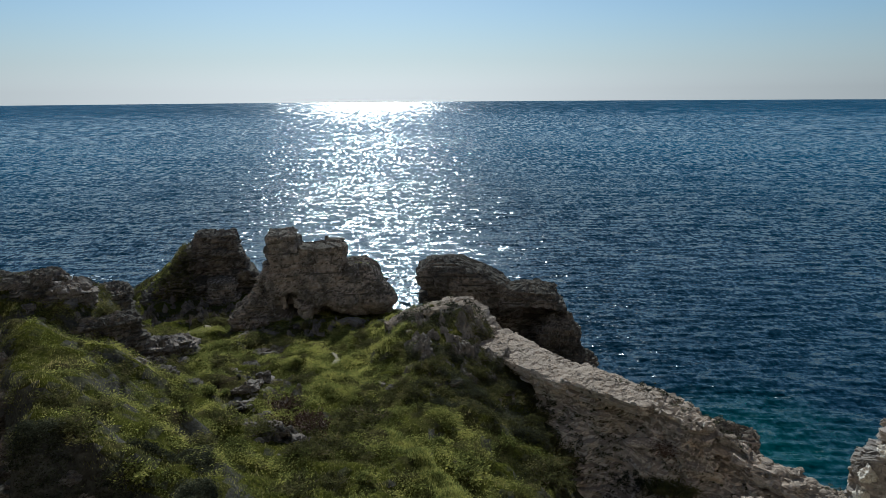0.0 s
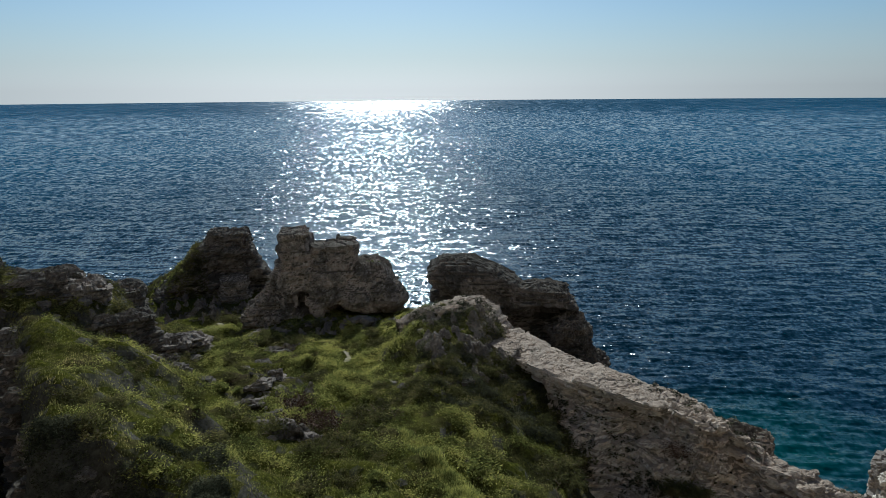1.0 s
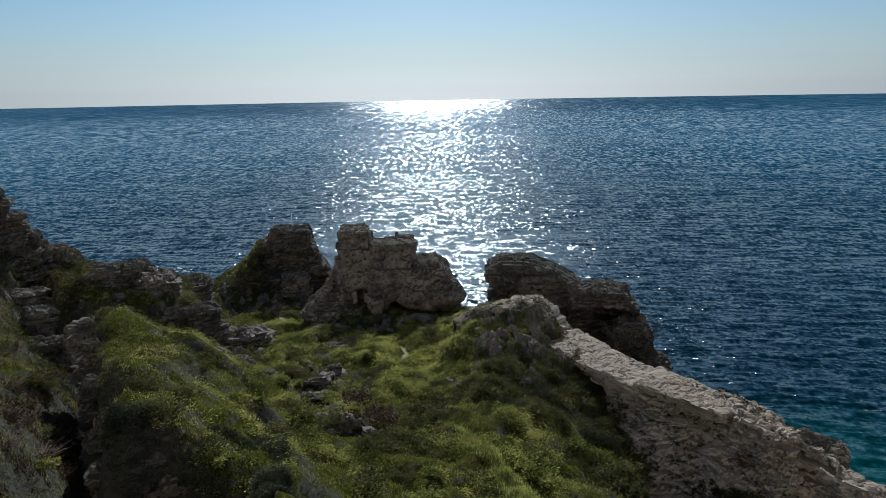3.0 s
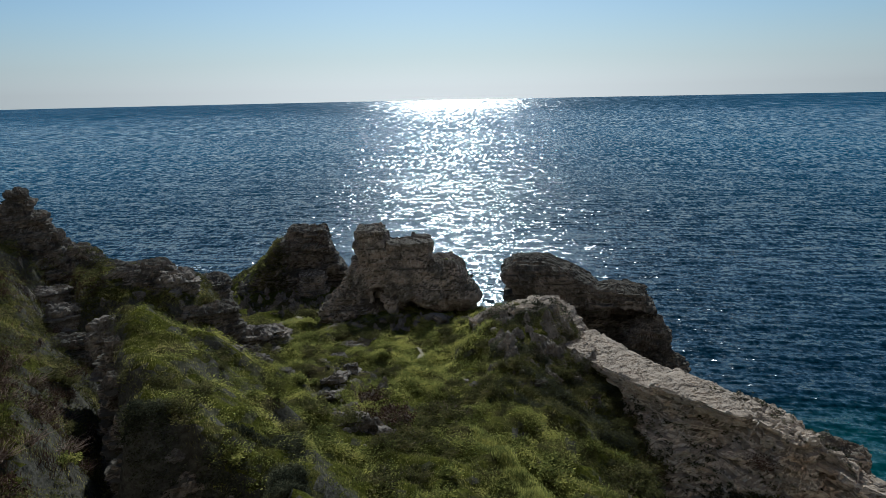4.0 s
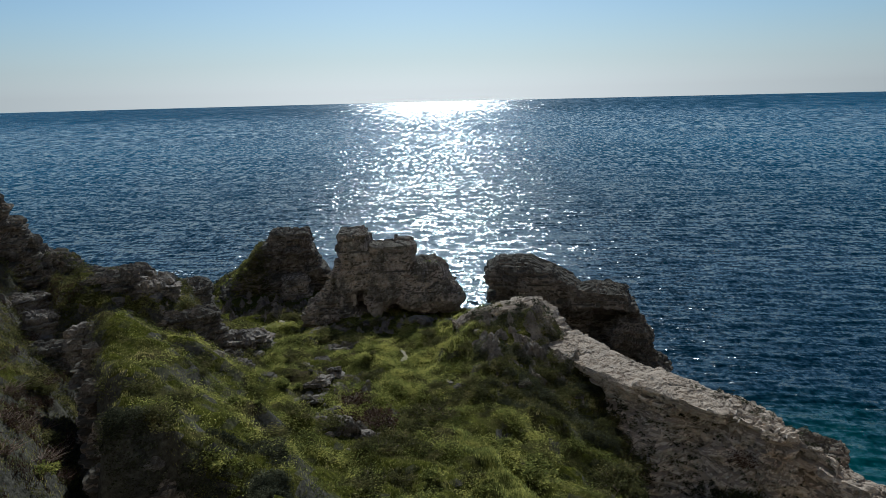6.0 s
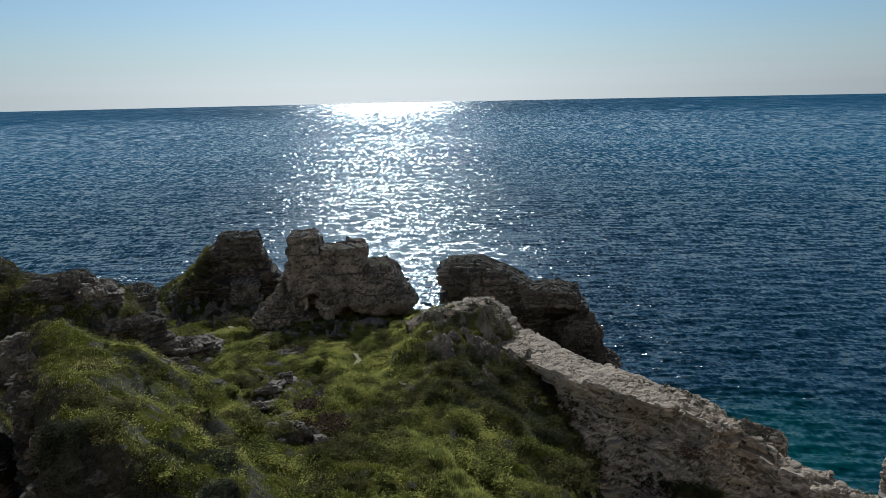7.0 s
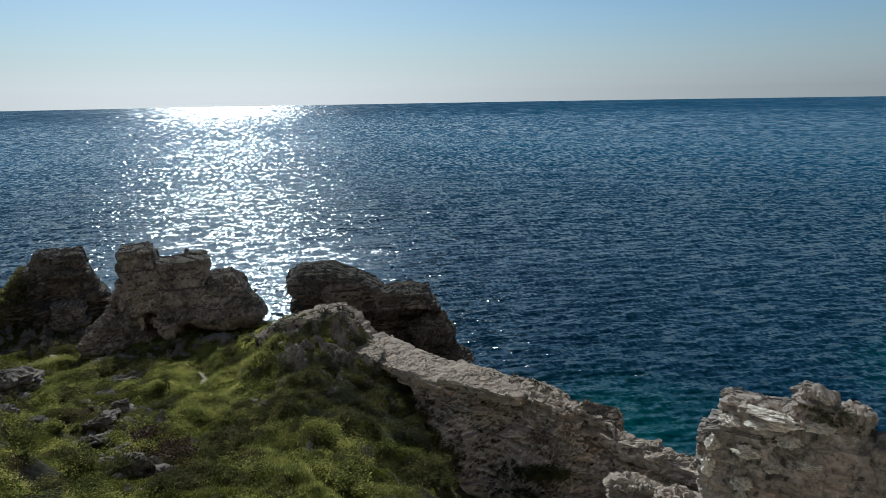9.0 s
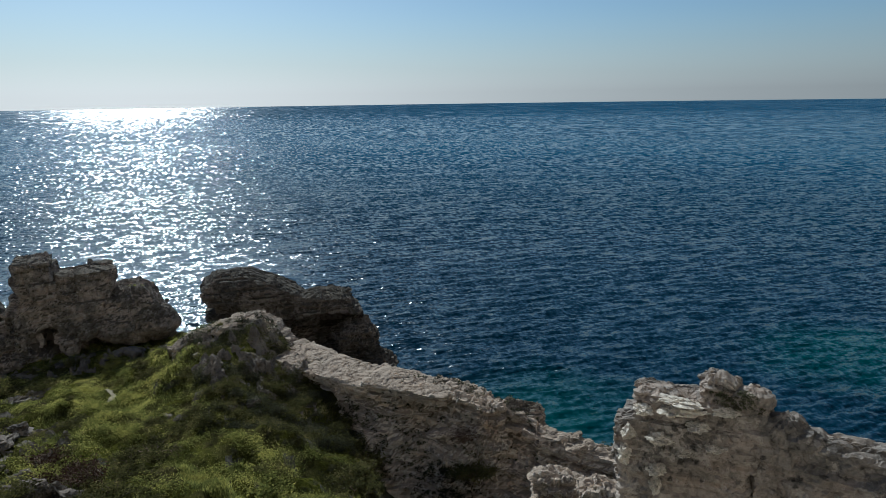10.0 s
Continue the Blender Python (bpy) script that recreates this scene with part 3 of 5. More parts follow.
def build_ridge():
    """A wall of pale limestone: spine (x, y, crest height, width of the top, foot height, how far the foot stands out)."""
    spine = np.array([(-4.2, 42.4, 18.6, 1.2, 15.6, 2.2), (-2.4, 42.9, 19.6, 1.6, 15.6, 2.4), (1.0, 42.6, 20.5, 2.6, 15.4, 2.6), (3.0, 40.6, 18.9, 3.0, 14.6, 2.6),
                      (5.2, 37.2, 18.4, 3.2, 14.0, 3.5), (8.0, 33.3, 18.8, 2.6, 13.6, 3.8), (10.6, 30.6, 19.2, 2.2, 13.6, 3.6), (12.4, 28.9, 18.5, 1.6, 13.4, 3.3),
                      (14.4, 27.0, 17.9, 1.4, 13.4, 3.0), (16.6, 25.2, 17.4, 1.4, 13.4, 2.8), (19.5, 22.4, 17.2, 1.8, 13.5, 2.6), (25.0, 17.0, 18.0, 2.5, 13.5, 2.6)])
    run = np.concatenate([[0], np.cumsum(np.hypot(np.diff(spine[:, 0]), np.diff(spine[:, 1])))])
    s = np.arange(0, run[-1], 0.11)
    col = [np.interp(s, run, spine[:, i]) for i in range(6)]
    kern = np.ones(15) / 15
    cx, cy = [np.convolve(np.pad(c, 7, "edge"), kern, "valid") for c in col[:2]]
    tx, ty = np.gradient(cx), np.gradient(cy)
    ln = np.hypot(tx, ty)
    nx, ny = ty / ln, -tx / ln          # towards the sea side
    if nx[len(nx) // 2] < 0:
        nx, ny = -nx, -ny
    crest, width, foot, out = col[2:]
    # the crest goes up and down in steps, and its near edge in and out
    line = np.stack([s, 0 * s, 0 * s], 1)
    crest = crest + 0.1 * fractal(line * 0.8, 3, 73) + (0.18 * np.round(1.3 * fractal(line * 0.4, 2, 75)) - 0.14) * smooth(7.0, 9.5, s)
    cut = (0.3 * width + 0.45 * fractal(line * 0.45, 3, 77)) * smooth(6.0, 11.0, s)
    # profile: foot, face, overhanging lip, top, far cliff
    prof = []
    for k in np.linspace(0, 1, 52):
        prof.append(("face", k))
    for k in np.linspace(0.04, 1, 26):
        prof.append(("top", k))
    for k in np.linspace(0.02, 1, 50):
        prof.append(("back", k))
    rows = []
    for kind, k in prof:
        if kind == "face":
            q = -width / 2 + cut - out * (1 - k) ** 1.25 + 0.5 * smooth(0.9, 0.83, k) * smooth(0.5, 0.78, k)
            z = foot - 1.5 + (crest - foot + 1.3) * k
        elif kind == "top":
            q = -width / 2 + cut + (width - cut) * k
            z = crest - 0.2 + 0.2 * math.sin(math.pi * k)
        else:
            q = width / 2 + 2.2 * k
            z = (crest - 0.2) * (1 - k) - 2.0 * k
        rows.append(np.stack([cx + nx * q, cy + ny * q, z], 1))
    p = np.stack(rows, 0)
    shape = p.shape[:2]
    p = p.reshape(-1, 3)
    n = grid_normals(p, *shape, False)
    p = weather(p, -n if n[shape[1] * 65 + 40, 2] < 0 else n, 0.5, 0.11, 71, 0.42, fine=0.04, joint=3.6, knobs=0.12)
    ob = mesh_object("limestone_ridge", p, grid_faces(*shape, False), ROCK_PALE, False)
    RIDGE_FACE.append(p.reshape(*shape, 3)[4:72])
    tagged(ob, "long pale limestone ridge with layered cliff face and sunlit crest", "rock ridge")
    # flat beds that cap the crest and jut over the face
    for i, k in enumerate((10.2, 12.6, 15.0, 17.4, 19.6)):
        x, y = np.interp(k, s, cx), np.interp(k, s, cy)
        z, w = np.interp(k, s, crest), np.interp(k, s, width)
        d, az = math.hypot(x, y), math.degrees(math.atan2(-x, y))
        aim = math.degrees(math.atan2(np.interp(k + 1, s, cy) - y, np.interp(k + 1, s, cx) - x))
        made = block(az, d, [(z - 0.75, -1.5, 1.6, -w * 0.42, w * 0.5), (z - 0.4, -1.6, 1.7, -w * 0.5 - 0.05, w * 0.5), (z - 0.1, -1.5, 1.6, -w * 0.5 - 0.08, w * 0.5), (z - 0.02, -1.2, 1.3, -w * 0.45, w * 0.4)],
                     90 + i, strata=0.14, rough=0.09, layer=0.22, power=5.0, step=0.05, across=150, fine=0.04, turn=aim, joint=1.8)
        mesh_object("crest_slab", *made, ROCK_PALE, False, ob)
    # thin hard beds that stand out of the face under the crest
    rng_ = random.Random(19)
    grid = p.reshape(*shape, 3)
    for i in range(16):
        row, colm = rng_.randint(26, 44), rng_.randint(90, len(s) - 60)
        (x, y, z), ahead = grid[row, colm], grid[row, colm + 6]
        d, az = math.hypot(x, y), math.degrees(math.atan2(-x, y))
        aim = math.degrees(math.atan2(ahead[1] - y, ahead[0] - x))
        w, h = rng_.uniform(0.6, 1.7), rng_.uniform(0.07, 0.16)
        made = block(az, d, [(z - h, -w, w, -0.1, 0.5), (z - h * 0.2, -w * 1.05, w * 1.05, -0.24, 0.5), (z + h * 0.6, -w, w, -0.2, 0.5), (z + h, -w * 0.9, w * 0.9, -0.1, 0.45)],
                     700 + i, strata=0.08, rough=0.07, layer=0.2, power=3.0, step=0.04, across=90, fine=0.03, turn=aim, joint=0.9)
        mesh_object("ledge", *made, ROCK_PALE, False, ob)
    RIDGE_TOP.extend(grid[64, 60:-40:7].tolist() + grid[70, 62:-40:9].tolist())


build_ridge()

# ---- rock masses ----
rock("weathered_rock", [
    block(11, 54, [(12.5, -5.6, -0.8, -2.6, 3.4), (16, -5.4, -0.8, -2.4, 3.2), (19.5, -5.1, -1.3, -2.0, 2.6), (20.6, -4.4, -1.4, -1.8, 2.4), (21.4, -4.7, -1.5, -1.9, 2.4), (23.2, -4.4, -1.8, -1.6, 2.2)], 1,
          hollows=[(-2.4, 17.2, 0.7, 0.9, 2.6), (-3.6, 17.4, 0.3, 0.5, 1.0)], rough=0.3, fine=0.05, strata=0.3, layer=1.7, joint=2.0, power=5.5),
    block(11, 54, [(12.5, -2.2, 2.6, -2.4, 3.4), (16, -2.2, 2.8, -2.4, 3.2), (19, -2.2, 2.6, -2.2, 3.0), (20.5, -2.0, 2.2, -1.9, 2.6), (22.0, -1.8, 2.2, -1.7, 2.4)], 2,
          hollows=[(1.0, 15.4, 1.7, 1.5, 4.0)], rough=0.3, fine=0.05, strata=0.3, layer=1.7, joint=2.0, power=5.5),
    block(11, 54, [(12.0, 1.5, 5.0, 1.6, 3.2), (15.4, 1.2, 5.4, 1.2, 3.2), (16.3, 0.5, 6.0, -2.0, 3.2), (16.9, 0.3, 6.1, -2.7, 3.2), (17.6, 0.2, 6.0, -3.1, 3.0), (18.8, 0.9, 5.2, -2.7, 2.6), (19.7, 1.4, 4.6, -2.2, 2.2), (20.3, 1.9, 3.9, -1.7, 1.8)], 3,
          strata=0.24, rough=0.3, layer=1.7, joint=2.2, power=4.0),
    block(11, 53.2, [(12.5, -8.0, -3.6, -2.0, 2.0), (15.6, -7.8, -3.8, -1.8, 1.8), (17.0, -7.2, -4.0, -1.4, 1.4), (18.2, -5.7, -4.2, -1.0, 1.0), (19.6, -5.4, -4.4, -0.6, 0.6)], 4, rough=0.35),
], ROCK, "weathered brown limestone stack with hollows at its foot")

seaward_rock = rock("seaward_rock", [
    block(20, 67, [(8, -9.6, 4.6, -3.4, 3.0), (13.0, -8.8, 4.3, -3.0, 3.0), (15.0, -7.2, 4.0, -2.8, 2.8), (16.8, -5.4, 3.8, -2.6, 2.6), (18.0, -4.0, 3.2, -2.2, 2.4), (18.9, -3.4, 2.7, -2.1, 2.2), (19.9, -2.2, 2.5, -1.7, 2.0), (20.9, -1.5, 2.2, -1.4, 1.8)], 11,
          hollows=[(-0.8, 17.2, 1.6, 0.8, 1.6), (2.4, 15.4, 0.9, 1.4, 1.6)], rough=0.3, power=4.6, layer=0.7, joint=1.8),
    block(19.7, 63.6, [(9, -1.6, 2.0, -1.4, 2.0), (14.0, -1.5, 1.7, -1.2, 2.0), (16.9, -1.2, 1.2, -0.9, 1.6)], 12, strata=0.25, rough=0.25),
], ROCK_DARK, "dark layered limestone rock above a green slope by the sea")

seaward_rock.children[1].data.materials[0] = ROCK
rock("sea_cliff_rock", [
    block(-2, 55.5, [(15.4, -3.2, 5.0, 0.4, 3.0), (16.0, -3.9, 5.0, -1.6, 3.2), (17.2, -3.6, 4.6, -2.3, 3.4), (18.2, -4.1, 3.4, -2.4, 3.2), (19.2, -4.2, 1.6, -2.0, 2.8), (19.9, -3.4, -0.2, -1.4, 2.2)], 21,
          strata=0.6, power=4.5, across=200, rough=0.16, layer=0.7, joint=2.4),
    block(-8.4, 55.0, [(14.4, -3.0, 2.6, 0.2, 3.0), (15.2, -3.4, 2.7, -1.5, 3.0), (16.6, -3.4, 2.5, -2.0, 2.8), (17.5, -2.6, 2.0, -1.6, 2.2), (17.9, -1.6, 1.2, -1.0, 1.6)], 22, power=4.0, rough=0.18, strata=0.6, layer=0.7, joint=2.4, hollows=[(0.2, 15.1, 2.0, 0.8, 2.6)]),
    block(-4, 57.0, [(-3, -6.0, 7.0, -1.0, 4.0), (12, -5.4, 6.6, -0.4, 3.6), (16.6, -5.0, 5.6, 0.2, 3.0)], 23, rough=0.3),
    block(-11.4, 54.4, [(-3, -3.6, 4.2, -3.0, 3.4), (10.4, -3.2, 3.0, -1.8, 3.0), (11.4, -3.0, 2.4, -1.2, 2.8), (13.0, -2.6, 1.3, -1.0, 2.4), (14.6, -2.2, 0.9, -1.4, 2.0), (15.2, -1.6, 0.3, -1.0, 1.4)], 24, power=3.2, rough=0.3),
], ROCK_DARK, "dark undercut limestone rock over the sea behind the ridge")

WALL = dict(strata=0.1, rough=0.075, layer=0.34, step=0.038, across=270, fine=0.045, power=9.0, joint=1.3, knobs=0.09)
wall_rock = rock("rock_wall", [
    block(-41.5, 13.0, [(21.5, -1.5, 1.75, -0.9, 1.2), (25.6, -1.32, 1.7, -0.6, 0.8), (26.3, -1.26, 1.65, -0.55, 0.7), (27.3, -1.36, 1.6, -0.55, 0.6), (27.75, -1.3, 1.09, -0.55, 0.5),
                        (27.8, -1.04, 1.09, -0.5, 0.4), (28.3, -1.0, 1.05, -0.45, 0.3), (28.36, -0.94, 0.98, -0.36, 0.24)], 31, hollows=[(1.12, 26.75, 0.06, 1.2, 0.9)], dense=24.6, **WALL),
    block(-46.4, 13.05, [(27.1, -0.3, 0.2, -0.4, 0.5), (27.4, -0.4, 0.3, -0.46, 0.5), (28.2, -0.4, 0.28, -0.44, 0.3), (28.5, -0.3, 0.2, -0.35, 0.1)], 34, **WALL),
    block(-44.2, 13.0, [(26, -0.55, 0.5, -0.5, 0.6), (28.3, -0.5, 0.46, -0.5, 0.2), (28.7, -0.4, 0.2, -0.44, 0.2), (28.8, -0.32, 0.02, -0.36, 0.15)], 32, hollows=[(0.25, 28.15, 0.35, 0.2, 0.35)], **WALL),
    block(-52.5, 13.1, [(21.5, -0.95, 5.0, -0.9, 1.3), (26.0, -0.95, 4.5, -0.55, 0.8), (27.5, -1.0, 4.2, -0.5, 0.5), (27.76, -1.1, 4.0, -0.45, 0.35), (27.84, -1.0, 3.8, -0.38, 0.25)], 33, dense=24.6, **WALL),
    block(-48.9, 13.05, [(26.8, -0.4, 0.4, -0.4, 0.4), (27.9, -0.34, 0.34, -0.42, 0.25), (28.08, -0.3, 0.26, -0.36, 0.15), (28.16, -0.2, 0.16, -0.3, 0.1)], 35, **WALL),
], ROCK_WALL, "pale cracked limestone wall with lichen on its ledges")


def crust_lump(x, y, z, wide, tall, seed):
    """A knobbly cushion of pale crust that stands out from the face of the wall."""
    bm = bmesh.new()
    bmesh.ops.create_icosphere(bm, subdivisions=4, radius=1.0)
    p = np.array([v.co for v in bm.verts])
    faces = [[v.index for v in f.verts] for f in bm.faces]
    bm.free()
    q = p * np.array([wide, 0.16, tall])
    q = q * (1 + 0.45 * fractal(p * 1.7 + seed, 3, seed))[:, None] + p * 0.05 * np.abs(fractal(p * 5 + seed, 3, seed + 3))[:, None]
    c, n = 0.75, 0.66
    q = np.stack([q[:, 0] * c + q[:, 1] * n, -q[:, 0] * n + q[:, 1] * c, q[:, 2]], 1)
    mesh_object("lichen_crust", q + np.array([x - 0.03, y - 0.05, z]) - np.array(wall_rock.location), faces, CRUST, False, wall_rock)["label"] = "pale knobbly lichen crust"


# pale lumps for crust; those at the left edge stand in for sunlit rock
for i, (x, y, z, wide, tall) in enumerate(((7.8, 9.61, 27.54, 0.2, 0.09), (8.36, 9.25, 27.89, 0.17, 0.05), (8.76, 9.0, 28.22, 0.2, 0.05), (7.82, 9.66, 26.85, 0.13, 0.09), (8.3, 9.36, 28.16, 0.3, 0.05), (8.1, 9.5, 28.3, 0.34, 0.05),
                                           (7.84, 9.7, 26.5, 0.08, 0.12), (8.6, 9.0, 27.5, 0.16, 0.04), (7.62, 9.9, 28.05, 0.14, 0.06), (8.0, 9.55, 28.12, 0.2, 0.04), (8.2, 9.4, 27.3, 0.1, 0.04), (7.45, 10.1, 27.5, 0.1, 0.12), (7.42, 10.15, 27.0, 0.1, 0.16))):
    crust_lump(x, y, z, wide, tall, 500 + i)

rock("western_crag", [
    block(41.3, 55, [(18, -7.0, 3.4, -3.0, 3.0), (22.6, -6.0, 2.6, -2.6, 2.6), (24.4, -5.4, 1.9, -2.0, 2.2), (25.2, -3.4, 1.8, -1.6, 1.8), (26.1, -2.2, 1.7, -1.4, 1.6)], 41, layer=0.42, rough=0.3),
    block(41.2, 55, [(25.6, -1.6, 1.2, -1.2, 1.2), (26.6, -1.7, 1.0, -1.2, 1.2), (26.9, -1.0, 0.9, -1.0, 1.0), (27.5, -1.1, 0.8, -0.9, 0.9), (28.0, -0.8, 0.5, -0.7, 0.7)], 43, layer=0.35, rough=0.2, strata=0.6),
    block(38.2, 55, [(18, -2.4, 2.8, -2.4, 2.4), (21.6, -2.2, 2.0, -2.0, 2.2), (22.6, -2.0, 1.6, -1.6, 1.8), (23.3, -1.8, 0.9, -1.4, 1.6), (23.5, -1.8, 0.2, -1.2, 1.4), (24.7, -1.8, -0.7, -1.0, 1.2)], 42, layer=0.42, rough=0.25),
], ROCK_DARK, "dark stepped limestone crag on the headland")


def low_rock(az, d, top, wide, deep, seed, mat, label, name="rock_outcrop", lean=0.0, tall=4.0, rough=0.22):
    """A low broken outcrop of layered stone."""
    w = wide / 2
    rock(name, [block(az, d, [(top - tall, -w * 1.15, w * 1.15, -deep * 0.6, deep * 0.6), (top - 1.2, -w * 1.05, w * 1.05, -deep * 0.52, deep * 0.5),
                              (top - 0.3, -w, w * 0.95, -deep * 0.45, deep * 0.42), (top, -w * 0.8 + lean, w * 0.75 + lean, -deep * 0.3, deep * 0.32)],
                      seed, strata=0.42, rough=rough, layer=0.3, power=3.2, step=0.085, across=100)], mat, label)


SHELF = "layered limestone outcrop with ledges on the rocky shelf"
shelf_pick = random.Random(15)
for i, (az, d, rise, wide, deep) in enumerate(((36.0, 54, 1.0, 3.4, 2.6), (33.0, 55, 1.0, 3.6, 2.4), (31.0, 55, 0.5, 3.0, 2.2), (28.6, 55, 0.9, 3.2, 3.0), (34.4, 48, 0.7, 4.2, 2.2), (31.6, 48, 0.8, 3.6, 2.2),
                                               (29.0, 46, 0.7, 4.4, 2.0), (24.6, 46.5, 1.9, 3.8, 2.6), (26.6, 44, 0.6, 3.0, 1.6), (34.8, 38, 0.5, 2.8, 2.4), (30.4, 41, 0.8, 3.6, 1.5), (27.6, 40, 0.7, 2.8, 1.2),
                                               (25.6, 38.5, 0.4, 2.2, 1.0), (38.6, 47, 0.7, 3.6, 2.0), (41.0, 50, 0.6, 4.0, 2.0), (37.6, 41, 0.5, 2.8, 1.6), (40.0, 43, 0.6, 3.0, 1.6), (36.4, 36, 0.4, 2.0, 1.4),
                                               (16.4, 49.2, 0.5, 3.6, 1.6), (16.0, 44.0, 0.3, 3.0, 1.0), (17.0, 36.0, 0.3, 1.2, 0.8), (18.6, 33.4, 0.35, 1.6, 0.8), (17.6, 32.0, 0.25, 0.9, 0.6), (19.2, 30.4, 0.5, 1.3, 0.8), (17.4, 29.2, 0.4, 0.9, 0.7), (18.0, 27.6, 0.55, 1.2, 0.8), (16.2, 27.2, 0.4, 1.0, 0.7), (15.6, 25.8, 0.5, 1.5, 0.7), (13.6, 25.2, 0.35, 0.9, 0.6))):
    x, y = spot(az, d)
    low_rock(az, d, float(land(np.array([x]), np.array([y]))[0]) + rise * 0.75, wide, deep, 100 + i, ROCK_GREY if shelf_pick.random() < 0.7 else ROCK_DARK, SHELF, lean=shelf_pick.uniform(-0.3, 0.3), tall=3.0)
low_rock(-26.4, 32.4, 18.0, 2.4, 1.6, 140, ROCK, "brown limestone block behind the crest of the ridge", tall=4.0)
low_rock(-23.4, 31.0, 18.5, 1.8, 1.4, 141, ROCK_PALE, "knob of pale limestone on the crest of the ridge", tall=4.0)
low_rock(-30.5, 26.5, 17.7, 2.4, 1.4, 142, ROCK_PALE, "crumbling pale limestone outcrop below the ridge", tall=6.0, rough=0.26)
low_rock(-33.6, 24.5, 18.7, 1.4, 1.2, 143, ROCK_PALE, "crumbling pale limestone outcrop below the ridge", tall=7.0, rough=0.26)

# the darkened stone here stands in for deep shade below the mound
EDGE = "rough limestone edge under the turf of the mound"
for i, (az, d, top, wide, deep) in enumerate(((34.5, 22.8, 22.5, 2.6, 1.7), (34.7, 25.6, 22.6, 2.8, 1.7), (35.0, 29.0, 22.8, 3.0, 1.8), (35.0, 32.4, 23.2, 3.0, 2.0),
                                              (34.4, 21.7, 22.2, 2.4, 1.4), (31.6, 21.4, 21.8, 2.8, 1.5), (29.0, 20.2, 21.2, 2.6, 1.4))):
    low_rock(az, d, top, wide, deep, 80 + i, ROCK_DARK, EDGE, "edge_rock", tall=4.5)


# ---- unseen cliff that closes the terrace, added to bounce light ----
def build_bounce_cliff():
    xs, zs = np.linspace(-170, 170, 280), np.linspace(30, 70, 70)
    gx, gz = np.meshgrid(xs, zs)
    gy = -9.5 - 0.18 * (gz - 30) + 3.0 * np.sin(gx * 0.06)
    p = np.stack([gx, gy, gz], 2).reshape(-1, 3)
    n = np.tile(np.array([[0.0, 1.0, 0.0]]), (len(p), 1))
    p = weather(p, n, 1.2, 0.9, 201, 1.4, joint=3.0)
    top = p[-len(xs):].copy()
    top[:, 1] -= 60
    back = top.copy()
    back[:, 2] = 20
    p = np.concatenate([p, top, back])
    ob = mesh_object("cliff", p, grid_faces(len(zs) + 2, len(xs), False), BOUNCE_ROCK, False)
    tagged(ob, "tall pale limestone cliff above the terrace, unseen, added to bounce light", "cliff", kind="structure")


build_bounce_cliff()


def build_bounce_slope():
    """Bare pale rock that falls from the terrace to the grass, unseen and added to bounce light."""
    az = np.radians(np.linspace(-118, 118, 160))
    d = np.concatenate([np.linspace(1.7, 4, 12), np.linspace(4.4, 11.5, 26)])
    r, a = np.meshgrid(d, az, indexing="ij")
    x, y = -r * np.sin(a), r * np.cos(a)
    z = land(x, y) + np.interp(r, [1.7, 2.6, 9.5, 11.5], [-0.3, 0.25, 0.25, -0.6])
    p = np.stack([x, y, z], 2).reshape(-1, 3)
    n = np.stack([x / r * 0.7, y / r * 0.7, 0.7 + 0 * r], 2).reshape(-1, 3)
    p = weather(p, n, 0.2, 0.15, 301, 0.5)
    ob = mesh_object("terrace_edge", p, grid_faces(len(d), len(az), False), BOUNCE_ROCK, False)
    tagged(ob, "bare pale limestone slope below the terrace, unseen, added to bounce light", "rock slope", kind="structure")


build_bounce_slope()


def rubble_slope(az_from, az_to, d_from, d_to, seed, mat, label, lift=0.05, rise=0.5):
    """Broken stony ground: lumps of bare rock that stand out of the turf."""
    mid = (d_from + d_to) / 2
    az = np.radians(np.arange(az_from, az_to, math.degrees(0.085 / mid)))
    d = np.arange(d_from, d_to, 0.085)
    r, a = np.meshgrid(d, az, indexing="ij")
    x, y = -r * np.sin(a), r * np.cos(a)
    p = np.stack([x, y, 0 * x], 2).reshape(-1, 3)
    fade = np.minimum(smooth(0, 0.22, (r - d_from) / (d_to - d_from)) * smooth(1, 0.78, (r - d_from) / (d_to - d_from)),
                      smooth(0, 0.22, (a - az[0]) / (az[-1] - az[0])) * smooth(1, 0.78, (a - az[0]) / (az[-1] - az[0])))
    lump = fractal(p * 1.7, 4, seed, 0.6).reshape(x.shape) + 0.3 * fractal(p * 0.5, 2, seed + 2).reshape(x.shape)
    step = np.floor(lump * 4 + fractal(p * 2.2, 2, seed + 4).reshape(x.shape)) / 4
    z = land(x, y) + lift - 0.7 * (1 - fade) + rise * (0.45 * lump + 0.55 * step) + 0.07 * fractal(p * 4.5, 3, seed + 7).reshape(x.shape)
    ob = mesh_object("rubble_slope", np.stack([x, y, z], 2).reshape(-1, 3), grid_faces(len(d), len(az), False), mat, False)
    tagged(ob, label, "rubble", kind="stuff")


rubble_slope(-8.5, 5.2, 33.5, 44.5, 401, ROCK_GREY, "grey rubble and bare rock on the shoulder of the ridge", 0.05, 0.4)
rubble_slope(12.4, 19.6, 26.5, 40.0, 402, ROCK_GREY, "bank of broken limestone in the grass", -0.16, 0.5)
rubble_slope(22.5, 34.0, 37.5, 50.0, 403, ROCK_GREY, "broken limestone ground of the rocky shelf", -0.12, 0.5)
